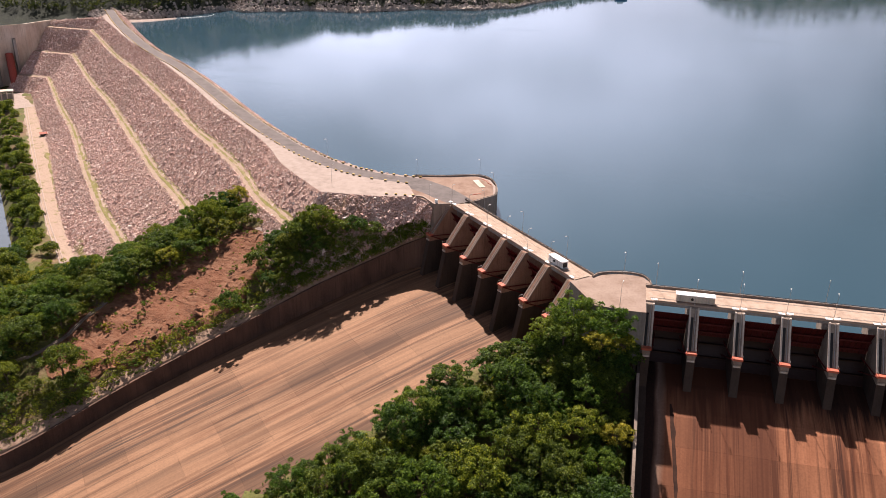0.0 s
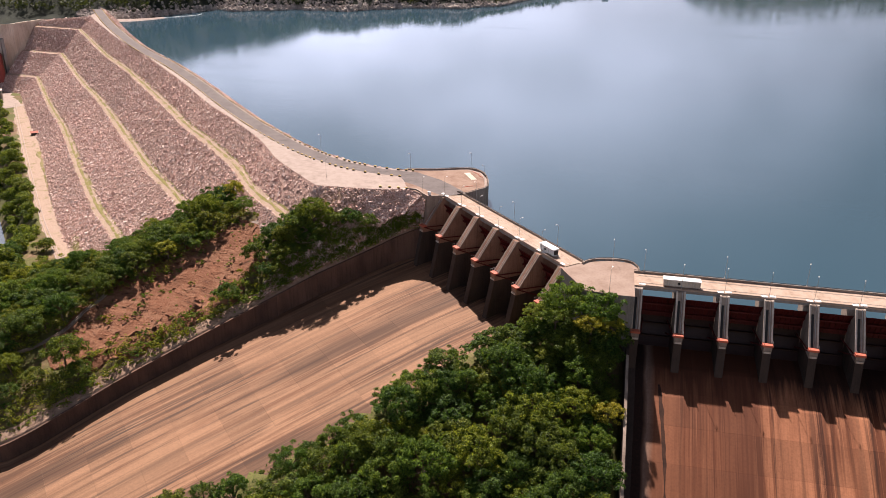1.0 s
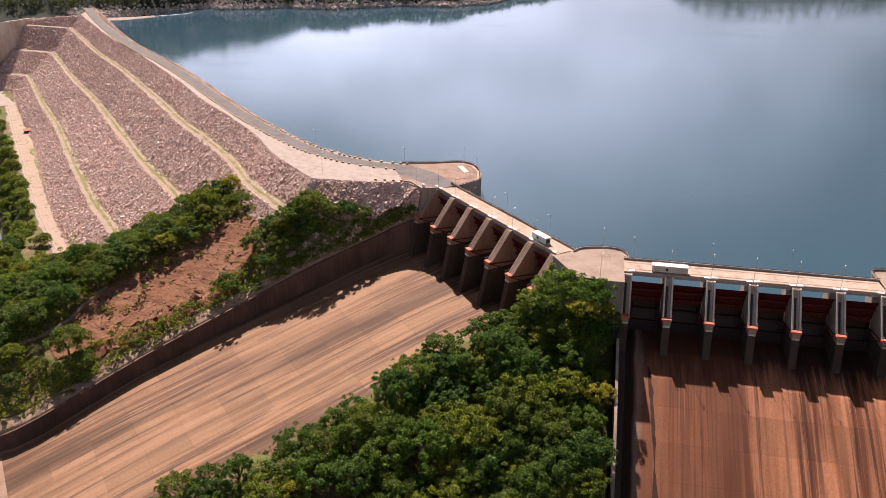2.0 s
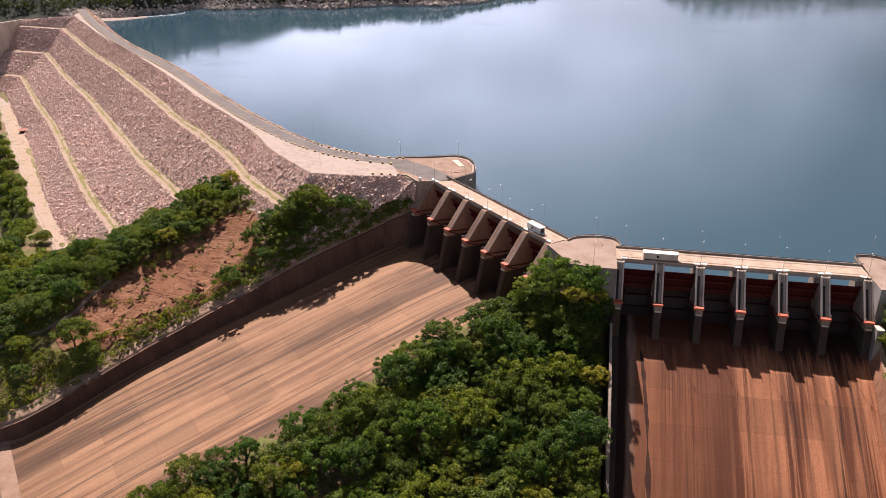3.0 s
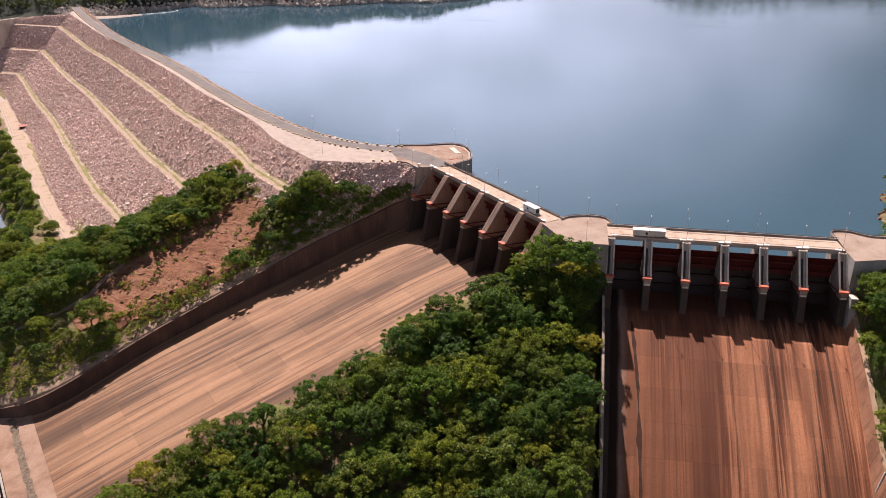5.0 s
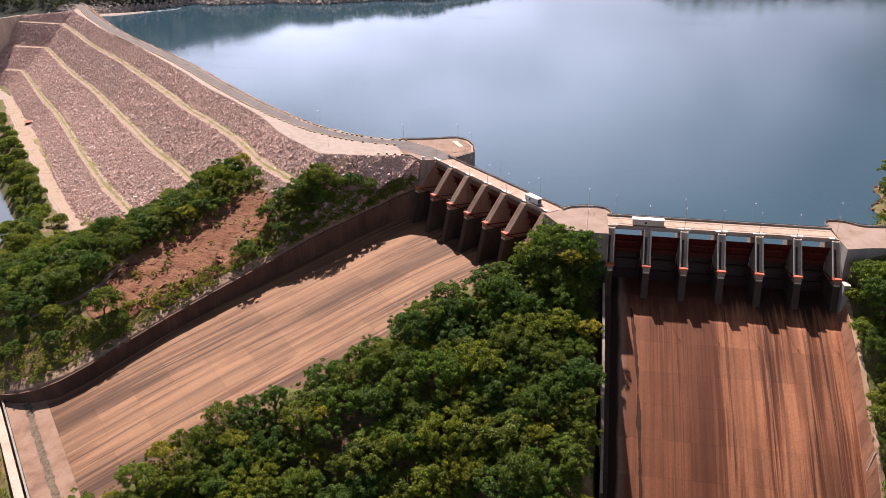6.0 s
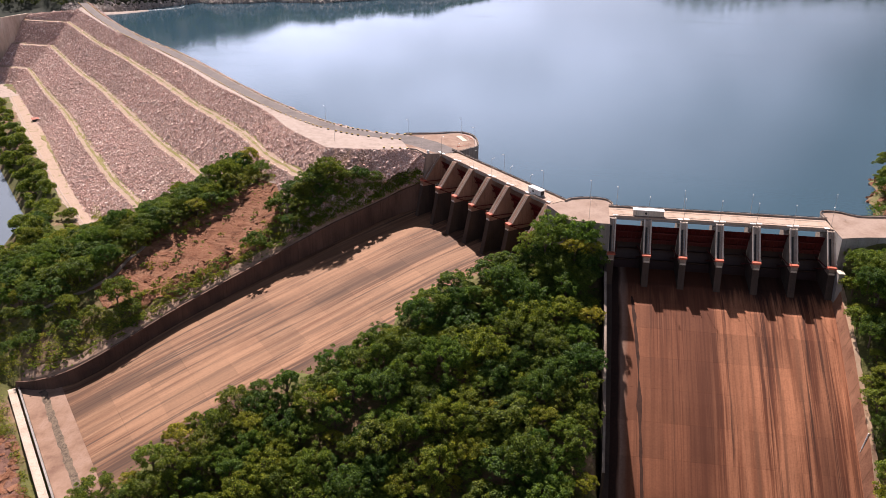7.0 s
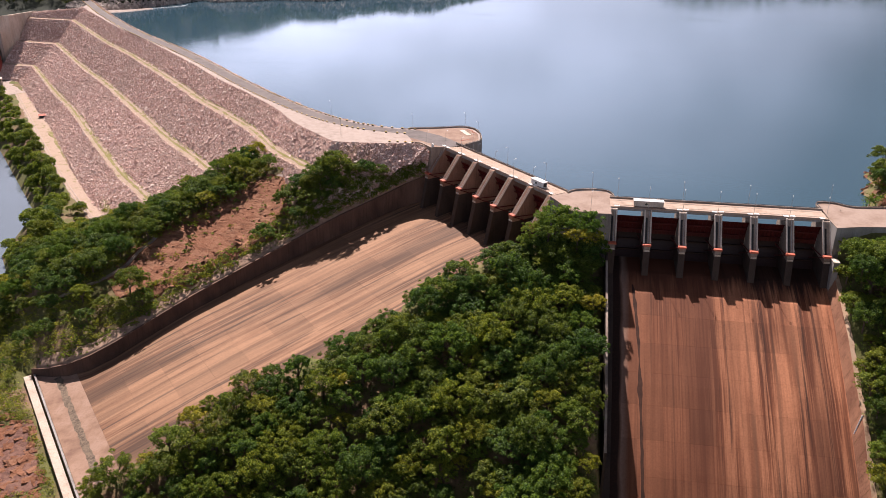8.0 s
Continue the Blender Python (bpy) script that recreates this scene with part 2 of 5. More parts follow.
def mat_ground():
    """Forest floor: leaf litter and low green, with red-brown earth showing."""
    k = Nodes("hill_earth", 0.95)
    big = k.noise(k.mapped(), 0.05, 6, 0.6)
    mid = k.noise(k.mapped((1, 1, 3)), 0.25, 7, 0.7)
    fine = k.noise(k.mapped(), 1.6, 6, 0.7)
    soil = k.ramp(mid, [(0.28, (0.07, 0.045, 0.03)), (0.45, (0.16, 0.095, 0.06)), (0.6, (0.25, 0.15, 0.095)), (0.78, (0.34, 0.235, 0.15))])
    grass = k.ramp(fine, [(0.3, (0.045, 0.055, 0.014)), (0.7, (0.15, 0.15, 0.04))])
    c = k.mix(k.grey(big, 0.1, 0.95, 0.38, 0.55), soil, grass)
    c = k.mix(k.grey(fine, 0, 0.4, 0.55, 0.75), c, (0.05, 0.035, 0.025))
    sep = k.t.nodes.new("ShaderNodeSeparateXYZ")
    k.link(k.pos, sep.inputs[0])
    # far hills: cloud shade put into a darker wooded ground colour
    shaded_woods = k.ramp(k.noise(k.mapped(), 0.09, 6, 0.7), [(0.35, (0.008, 0.013, 0.009)), (0.65, (0.024, 0.031, 0.018))])
    c = k.mix(k.grey(sep.outputs["Y"], 0, 1, 575, 640), c, shaded_woods)
    c = k.mix(k.grey(k.math("SUBTRACT", sep.outputs["Y"], k.math("MULTIPLY", sep.outputs["X"], 1.2)), 0, 1, 1335, 1350), c, shaded_woods)
    k.bump(mid, 0.8, 0.8)
    return k.done(c)


CONCRETE = mat_concrete("weathered_concrete", (0.36, 0.29, 0.235), (0.17, 0.125, 0.10))
CONCRETE_GREY = mat_concrete("grey_concrete", (0.33, 0.31, 0.29), (0.20, 0.18, 0.165))
# DARKWALL and PANEL are darkened for the wall face turned from the sun
DARKWALL = mat_concrete("shaded_stained_concrete", (0.115, 0.066, 0.048), (0.05, 0.032, 0.026))
PANEL = mat_concrete("shaded_panel_concrete", (0.155, 0.088, 0.062), (0.072, 0.042, 0.031))
# concrete with shade put into its tone: pier feet, near wall, gutter
DEEP_SHADE = mat_concrete("deep_shade_concrete", (0.075, 0.05, 0.038), (0.035, 0.026, 0.022))
CONCRETE_WARM = mat_concrete("rust_stained_concrete", (0.36, 0.215, 0.145), (0.19, 0.10, 0.066))
PALE = mat_concrete("pale_concrete", (0.66, 0.58, 0.50), (0.46, 0.37, 0.29))
WHITE = mat_plain("white_paint", (0.80, 0.79, 0.77), 0.55, 0, 0.2)
DECK = mat_earth("deck_surface", (0.36, 0.265, 0.20), (0.43, 0.33, 0.262), (0.26, 0.185, 0.14), 0.3, 0.02)
PAVING = mat_earth("platform_paving", (0.255, 0.185, 0.145), (0.31, 0.235, 0.19), (0.19, 0.125, 0.09), 0.12, 0.02)
TIP_PAVING = mat_earth("tip_paving", (0.23, 0.15, 0.11), (0.29, 0.205, 0.155), (0.15, 0.085, 0.06), 0.12, 0.02)
ASPHALT = mat_earth("worn_asphalt", (0.125, 0.108, 0.102), (0.16, 0.14, 0.132), (0.085, 0.074, 0.07), 0.2, 0.02)
SAND = mat_earth("pale_gravel", (0.305, 0.245, 0.21), (0.36, 0.295, 0.255), (0.235, 0.185, 0.155), 0.25, 0.05)
TRACK = mat_berm("dirt_track", False)
REDSOIL = mat_soil("red_earth", (0.215, 0.088, 0.044), (0.28, 0.145, 0.085), (0.085, 0.040, 0.025))
RED_ROCK = mat_earth("red_rock", (0.13, 0.062, 0.045), (0.20, 0.11, 0.08), (0.06, 0.034, 0.027), 0.45, 0.6)
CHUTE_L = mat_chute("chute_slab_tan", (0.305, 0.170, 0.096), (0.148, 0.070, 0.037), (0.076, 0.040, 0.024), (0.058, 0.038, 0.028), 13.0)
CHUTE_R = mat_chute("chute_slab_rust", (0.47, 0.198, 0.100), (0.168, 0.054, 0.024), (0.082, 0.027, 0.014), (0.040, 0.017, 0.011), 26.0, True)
CHUTE_END = mat_earth("chute_end_slab", (0.25, 0.155, 0.105), (0.31, 0.205, 0.15), (0.17, 0.10, 0.07), 0.12, 0.03)
SILT = mat_earth("drain_silt", (0.125, 0.092, 0.066), (0.20, 0.15, 0.105), (0.05, 0.04, 0.032), 0.9, 0.3)
SLOPE_CAP = mat_earth("sandy_worn_concrete", (0.42, 0.27, 0.17), (0.52, 0.37, 0.25), (0.25, 0.14, 0.085), 0.3, 0.04)
SEEP = mat_earth("seeping_joint_stain", (0.048, 0.022, 0.015), (0.075, 0.034, 0.022), (0.028, 0.015, 0.011), 0.3, 0.02)
CHUTE_PALE = mat_concrete("bleached_concrete", (0.50, 0.42, 0.345), (0.34, 0.27, 0.21))
SHORE_ROCK = mat_concrete("pale_shore_rock", (0.46, 0.41, 0.37), (0.20, 0.17, 0.15))
REDSTAIN = mat_concrete("rust_streaked_concrete", (0.34, 0.17, 0.10), (0.17, 0.075, 0.045))
ROCK = mat_rock("rockfill")
ROCKBED = mat_earth("rockfill_bed", (0.42, 0.275, 0.225), (0.52, 0.36, 0.30), (0.22, 0.145, 0.12), 0.9, 0.5)
APRON_EARTH = mat_earth("apron_earth", (0.30, 0.195, 0.135), (0.38, 0.265, 0.19), (0.15, 0.095, 0.066), 0.5, 0.4)
BERM = mat_berm("bench_sand", False)
VERGE = mat_berm("bench_grass", True)
GROUND = mat_ground()
GATE_RED = mat_plain("gate_red_oxide", (0.105, 0.012, 0.010), 0.6, 0, 0.6, 0.7)
GATE_DARK = mat_plain("gate_dark_steel", (0.035, 0.014, 0.011), 0.5, 0, 0.6, 0.7)
ORANGE = mat_plain("anchor_orange_paint", (0.50, 0.13, 0.075), 0.6, 0, 0.3)
STEEL = mat_plain("galvanised_steel", (0.42, 0.42, 0.41), 0.45, 0.6, 0.3)
DARK = mat_plain("dark_steel", (0.045, 0.04, 0.038), 0.6, 0.3, 0.3)
BLACK = mat_plain("black_paint", (0.02, 0.02, 0.02), 0.6)
YELLOW = mat_plain("faded_yellow_paint", (0.62, 0.44, 0.14), 0.7)
BARK = mat_plain("bark", (0.13, 0.09, 0.065), 0.9)
LEAF_A = mat_leaf("leaf_green", (0.032, 0.058, 0.014), (0.092, 0.144, 0.028), (0.190, 0.246, 0.044))
LEAF_B = mat_leaf("leaf_yellow_green", (0.058, 0.082, 0.015), (0.145, 0.184, 0.032), (0.250, 0.278, 0.050))
LEAF_C = mat_leaf("leaf_deep_green", (0.026, 0.046, 0.014), (0.068, 0.110, 0.026), (0.138, 0.190, 0.042))
# far leaves darkened to stand for cloud shade over the hills
LEAF_FAR_SHADE = mat_leaf("leaf_far_shade", (0.010, 0.018, 0.010), (0.022, 0.036, 0.016), (0.045, 0.062, 0.024))
LAKE = mat_water("lake_water", (0.027, 0.060, 0.084), 0.06, 0.08)
RIVER = mat_water("river_water", (0.085, 0.105, 0.125), 0.15, 0.15)


# ---- building helpers ----
def thing(name, label, category, group="", kind="", m=None):
    ob = new(name)
    ob.empty_display_size = 0.5
    if m is not None:
        ob.matrix_world = m
    return tagged(ob, label, category, group, kind)


def part(name, bm, material, parent=None, label="", smooth=False):
    """One bmesh as one mesh object, under a thing or under a part."""
    me = bpy.data.meshes.new(name)
    bmesh.ops.recalc_face_normals(bm, faces=bm.faces)
    bm.to_mesh(me)
    bm.free()
    me.materials.append(material)
    if smooth:
        me.polygons.foreach_set("use_smooth", [True] * len(me.polygons))
    ob = new(name, me)
    ob.parent = parent
    return tagged(ob, label) if label else ob


def piece(name, me, parent, at=(0, 0, 0), turn=0.0):
    ob = new(name, me)
    ob.parent = parent
    ob.location = at
    ob.rotation_euler = (0, 0, turn)
    return ob


def box(bm, x0, x1, y0, y1, z0, z1, bevel=0.0, m=None):
    vs = [bm.verts.new((x, y, z)) for z in (z0, z1) for x, y in ((x0, y0), (x1, y0), (x1, y1), (x0, y1))]
    fs = [bm.faces.new([vs[i] for i in f]) for f in ((3, 2, 1, 0), (4, 5, 6, 7), (0, 1, 5, 4), (1, 2, 6, 5), (2, 3, 7, 6), (3, 0, 4, 7))]
    if bevel:
        r = bmesh.ops.bevel(bm, geom=list({e for f in fs for e in f.edges}), offset=bevel, segments=1, affect="EDGES")
        vs = list({v for f in r["faces"] for v in f.verts} | {v for v in vs if v.is_valid})
    if m is not None:
        bmesh.ops.transform(bm, matrix=m, verts=vs)
    return bm


def prism(bm, outline, x0, x1):
    """A side outline of (y, z) drawn out from x0 to x1."""
    a = [bm.verts.new((x0, y, z)) for y, z in outline]
    b = [bm.verts.new((x1, y, z)) for y, z in outline]
    n = len(outline)
    bm.faces.new(a)
    bm.faces.new(b[::-1])
    for i in range(n):
        bm.faces.new((a[i], b[i], b[(i + 1) % n], a[(i + 1) % n]))
    return bm


def plate(bm, outline, z0, z1):
    """A plan outline of (x, y) as a solid from z0 up to z1."""
    a = [bm.verts.new((x, y, z0)) for x, y in outline]
    b = [bm.verts.new((x, y, z1)) for x, y in outline]
    n = len(outline)
    bmesh.ops.triangulate(bm, faces=[bm.faces.new(a), bm.faces.new(b)])
    for i in range(n):
        bm.faces.new((a[i], a[(i + 1) % n], b[(i + 1) % n], b[i]))
    return bm


def tube(bm, a, b, r0, r1=None, sides=8):
    a, b = Vector(a), Vector(b)
    r1 = r0 if r1 is None else r1
    q = (b - a).to_track_quat("Z", "Y")
    rings = []
    for p, r in ((a, r0), (b, r1)):
        rings.append([bm.verts.new(p + q @ Vector((r * math.cos(2 * math.pi * i / sides), r * math.sin(2 * math.pi * i / sides), 0))) for i in range(sides)])
    for i in range(sides):
        j = (i + 1) % sides
        bm.faces.new((rings[0][i], rings[0][j], rings[1][j], rings[1][i]))
    bm.faces.new(rings[0][::-1])
    bm.faces.new(rings[1])
    return bm


def strip(bm, rows):
    """A skin over rows of equally many points."""
    grid = [[bm.verts.new(p) for p in row] for row in rows]
    for r0, r1 in zip(grid, grid[1:]):
        for i in range(len(r0) - 1):
            bm.faces.new((r0[i], r0[i + 1], r1[i + 1], r1[i]))
    return bm


def resample(line, step):
    """A smoothed polyline with points about every step metres."""
    pts = [Vector(p) for p in line]
    out = []
    for i in range(len(pts) - 1):
        p0, p1, p2, p3 = pts[max(i - 1, 0)], pts[i], pts[i + 1], pts[min(i + 2, len(pts) - 1)]
        k = max(1, round((p2 - p1).length / step))
        for j in range(k):
            t = j / k
            out.append(0.5 * (2 * p1 + (p2 - p0) * t + (2 * p0 - 5 * p1 + 4 * p2 - p3) * t * t + (3 * p1 - p0 - 3 * p2 + p3) * t ** 3))
    out.append(pts[-1])
    return out


def wall_along(bm, line, z0, z1, thick):
    """An upright wall of even thickness along plan points (x, y); z0 and z1 may be functions of the point."""
    pts = [Vector((p[0], p[1])) for p in line]
    rows = []
    for i, p in enumerate(pts):
        d = (pts[min(i + 1, len(pts) - 1)] - pts[max(i - 1, 0)]).normalized()
        s = Vector((-d.y, d.x)) * thick / 2
        a, b = (z0(p) if callable(z0) else z0), (z1(p) if callable(z1) else z1)
        rows.append([(p.x - s.x, p.y - s.y, a), (p.x - s.x, p.y - s.y, b), (p.x + s.x, p.y + s.y, b), (p.x + s.x, p.y + s.y, a), (p.x - s.x, p.y - s.y, a)])
    strip(bm, rows)
    for row in (rows[0], rows[-1]):
        bm.faces.new([bm.verts.new(c) for c in row[:4]])
    bmesh.ops.remove_doubles(bm, verts=bm.verts, dist=0.001)
    return bm


def smooth01(a, b, x):
    t = min(1.0, max(0.0, (x - a) / (b - a)))
    return t * t * (3 - 2 * t)


def interp(x, xs, ys):
    return float(np.interp(x, xs, ys))


# ---- plan ----
# z = 0 is the crest road; the right spillway lies along x, the far one is turned by TURN_L.
FAR = Matrix.Translation((-84.7, 75.5, 0)) @ Matrix.Rotation(TURN_L, 4, "Z")
FAR_INV = FAR.inverted()
NEAR = Matrix.Identity(4)
PITCH = 14.5
LAKE_Z, RIVER_Z = -9.3, -92.0

CREST_DS = [(-580, 561), (-571.6, 551.5), (-462.3, 427.1), (-409.3, 373.3), (-318.6, 273.6), (-269.3, 215.7), (-235.5, 180.4), (-200.9, 141.1), (-179.7, 111.5), (-159.5, 89.7), (-145.5, 75.7)]
CREST_CORNER = [(-145.5, 75.7), (-130.8, 76.1), (-114.7, 77.4), (-104.0, 80.3), (-98.5, 79.7), (-91.8, 72.2)]
CREST_US = [(-601.0, 618.7), (-520.2, 514.8), (-426.3, 405.5), (-351.4, 330.6), (-302.5, 277.2), (-257.0, 224.7), (-221.0, 184.7), (-190.6, 154.0), (-165.0, 130.9), (-144.2, 117.0), (-126.1, 110.0), (-109.8, 108.0)]
TIP = [(-94.7, 111.7), (-80.5, 116.7), (-73.3, 112.6), (-69.3, 104.0), (-67.4, 91.3), (-71.7, 84.8), (-76.2, 78.5)]


def left_floor(s):
    """Height of the far chute's floor, s metres below its crest line."""
    at = (-12, 5, 12, 35, 65, 93, 112, 130, 145, 160, 175, 190, 200, 212)
    z = (-27, -29.8, -31, -34.8, -41.6, -48.5, -52.9, -57.2, -60.8, -64.7, -68.8, -73, -76, -79.5)
    return sum(interp(s + d, at, z) for d in (-9, -6, -3, 0, 3, 6, 9)) / 7


def left_wall_x(s):
    return interp(s, (0, 7, 12, 20, 60, 110, 139, 155, 179, 190, 198, 205, 212), (-2, -4.5, -7.5, -9.2, -9.2, -7, -4.5, -2, 2, 1.5, -3, -10, -19))


def left_wall_top(s):
    return interp(s, (0, 7, 12, 26, 60, 92, 122, 151, 165, 179, 191, 202, 206, 212), (-10, -15.4, -17.6, -21.8, -30, -39.1, -47.3, -55, -59, -62.7, -66.6, -71.6, -73.6, -76))


def right_floor(y):
    return interp(-y, (-20, 0, 12, 23.5, 33, 46, 59.5, 73, 86.5, 100), (-20, -22.5, -24.8, -29.2, -34.4, -42.2, -50.6, -59.8, -69.5, -80))


def right_wall_top(y):
    return interp(-y, (12, 17.6, 56.5, 81, 105), (-15.6, -16, -30.8, -43, -57))


def right_bank(y):
    return interp(-y, (-10, 7, 10, 15, 41.5, 57, 73, 91, 120), (-2.5, -4, -15, -20.5, -33.2, -43.2, -52.2, -67.5, -86))


def axis_y(x):
    return interp(x, (-760, -640, -590, -517, -348, -254, -164, -125, -100, -84, -26.7, 0, 90, 115, 140, 600), (480, 590, 597, 503, 320, 213, 113, 94, 88, 79, 14, 5, 5, 10, 44, 940))


def shore_y(x):
    return interp(x, (-2500, -700, -606, -552, -534, -507, -373, -167, -130, -24, 109, 1100), (700, 626, 611, 612, 658, 719, 753, 866, 975, 1130, 1430, 1750))


def lake_side(x, y):
    d = y - shore_y(x) + 9 * math.sin(x * 0.05) + 4 * math.sin(x * 0.14)
    d2 = x - 117 - max(0.0, y - 40) * 0.32 - max(0.0, y - 95) * 0.35 + 2 * math.sin(y * 0.21)
    far_hill = 1.0 - 0.85 * smooth01(-240, -120, x) * (1 - smooth01(30, 170, x))
    z = LAKE_Z + (max(-26, d * 0.3) if d < 0 else min(d * 0.5, (interp(x, (-700, -540, -420, -250), (66, 58, 30, 26)) + 70 * smooth01(60, 320, x)) + 10 * math.sin(x * 0.008)) * far_hill)
    z = max(z, LAKE_Z + (max(-26, d2 * 0.5) if d2 < 0 else min(d2 * 0.62, 13)))
    if d < 12:
        return z
    return z + 6 * noise.noise((x * 0.015, y * 0.015, 0.3))


def valley_side(x, y, under=True):
    p = FAR_INV @ Vector((x, y, 0))
    u, s = p.x, -p.y
    bump = 1.3 * noise.noise((x * 0.04, y * 0.04, 1.7)) + 0.6 * noise.noise((x * 0.14, y * 0.14, 4.1))
    if x > 90.5 or y > 3000:
        return min(right_bank(y) + (x - 90.5) * 0.35, 12 if y < -16 or y > 36 else -2.5) + bump
    if x > -4.5:
        return right_floor(max(-102, min(y, 0))) - 2.5 if y > -102 else -84
    if u > 90:
        z = interp(-y, (-20, -7, 0, 26, 63, 101, 138, 174, 210), (-8, -11, -14, -25, -38.5, -53, -71, -92, -97))
        edge = smooth01(90, 97, u) * smooth01(-4.5, -11, x)
        low = max(left_floor(s) + 2 if u < 103 else -99, right_wall_top(y) - 1.5)
        return max(min(z, low + 30 * edge) if edge < 1 else z, -96) + bump
    if u > left_wall_x(s) - 1.0:
        return left_floor(s) - 2.5 if s < 212 else -80.5 - (s - 212) * 0.09 + bump
    d = left_wall_x(s) - u
    hill = left_wall_top(s) - 0.5 + interp(d, (0, 6, 14, 32, 56, 85, 120), (0, 2.0, 5.0, 8.5, 14, 12, 3)) * interp(s, (0, 40, 75, 100, 210), (0.9, 1.1, 1.1, 1.0, 1.0)) + bump * smooth01(0, 6, d)
    if under and d < 4.6 and s < 212:
        hill -= 7
    bank_s = interp(u, (-640, -250, -224, -204, -136, -80, -40, 47), (176, 174, 178, 204, 206, 240, 330, 360))
    low = -72.2 if s < bank_s - 18 else -72.2 - (s - bank_s + 18) * 1.1
    z = low + (hill - low) * (1 - smooth01(88, 155, -u))
    ease = smooth01(3, 14, d)
    t = smooth01(210 - 16 * ease, 210.01 + 18 * ease, s)
    z = z * (1 - t) + min(hill, -79 - max(0.0, s - 210) * 0.1) * t
    z = min(z, -72 - (s - bank_s + 18) * 1.1) if s > bank_s - 18 and u < -95 else z
    return max(z, -100)


def ground_z(x, y):
    a = axis_y(x)
    if y > a + 4:
        return lake_side(x, y)
    if y > a - 4:
        return min(lake_side(x, y), valley_side(x, y))
    return valley_side(x, y)


# ---- ground and water ----
def spread(lo, hi, fine, reach):
    """Grid lines: even between lo and hi, ever wider out to reach."""
    mid = list(np.arange(lo, hi + 0.1, fine))
    out, step = [], fine
    x = hi
    while x < reach:
        step *= 1.35
        x += step
        out.append(x)
    back, step, x = [], fine, lo
    while x > -reach:
        step *= 1.35
        x -= step
        back.append(x)
    return back[::-1] + mid + out


def build_ground():
    xs, ys = spread(-660, 150, 3.6, 5600), spread(-200, 170, 3.6, 5600)
    ys = [y for y in ys if y <= 170] + list(np.arange(180, 1200, 11.0)) + [y for y in ys if y > 1220]
    verts = [(x, y, ground_z(x, y)) for y in ys for x in xs]
    w = len(xs)
    faces = [(j * w + i, j * w + i + 1, (j + 1) * w + i + 1, (j + 1) * w + i) for j in range(len(ys) - 1) for i in range(w - 1)]
    me = bpy.data.meshes.new("ground")
    me.from_pydata(verts, [], faces)
    me.polygons.foreach_set("use_smooth", [True] * len(faces))
    me.materials.append(GROUND)
    return tagged(new("ground", me), "red-brown hill earth with rock and dry grass", "ground", kind="structure")


build_ground()

bm = bmesh.new()
plate(bm, [(-78, 84), (-26, 18), (-5, 9), (92, 8), (114, 12), (2400, 2200), (3500, 5600), (-3500, 5600), (-2000, 2600), (-800, 800), (-680, 640), (-600, 612), (-517, 506), (-345, 322), (-252, 216), (-164, 118), (-118, 100)], LAKE_Z - 0.5, LAKE_Z)
tagged(part("lake_water", bm, LAKE), "calm teal lake reflecting a cloudy sky", "lake", kind="structure")
bm = bmesh.new()
plate(bm, [(-1200, -900), (200, -900), (200, -104), (-30, -160), (-150, -150), (-214, -96), (-230, -40), (-262, 20), (-330, 100), (-540, 340), (-800, 560), (-1200, 700)], RIVER_Z - 0.5, RIVER_Z)
tagged(part("river_water", bm, RIVER), "still grey-green river below the dam", "river", kind="structure")


# ---- rockfill dam ----
DAM = thing("rockfill_dam", "long reddish rockfill dam with three grassy benches", "dam", kind="structure")
shoulder = resample([(*p, 0) for p in CREST_DS], 6.0)
corner = resample([(*p, 0) for p in CREST_CORNER], 6.0)


def outward(line, i):
    d = (line[min(i + 1, len(line) - 1)] - line[max(i - 1, 0)]).normalized()
    return Vector((-d.y, d.x, 0)) * -1


def fan():
    """Shoulder points with their downhill directions, turning through the corner above the spillway."""
    out = [(p, outward(shoulder, i)) for i, p in enumerate(shoulder[:-1])]
    a, b = outward(shoulder, len(shoulder) - 1), outward(corner, 0)
    for j in range(9):
        t = j / 8
        out.append((shoulder[-1], (a * (1 - t) + b * t).normalized()))
    out += [(p, outward(corner, i)) for i, p in enumerate(corner[1:], 1)]
    return out


FAN = fan()
# offsets and heights down the slope: faces of rock between benches
PROFILE = ((0.0, 0.0), (12.8, -13.2), (17.8, -14.0), (40.0, -36.4), (45.6, -37.4), (74.0, -57.3), (80.0, -58.3), (99.0, -72.0), (106, -77))


def reach(x):
    """The slope is a little steeper towards the dam's far end."""
    return interp(x, (-560, -450, -320), (0.84, 0.87, 1.0))


def on_slope(k, off, fan_):
    p, d = fan_[k]
    kx = reach(p.x)
    z = min(p.z - off * 0.05, interp(off, [a for a, _ in PROFILE], [b for _, b in PROFILE]))
    return Vector((p.x + d.x * off * kx, p.y + d.y * off * kx, z))


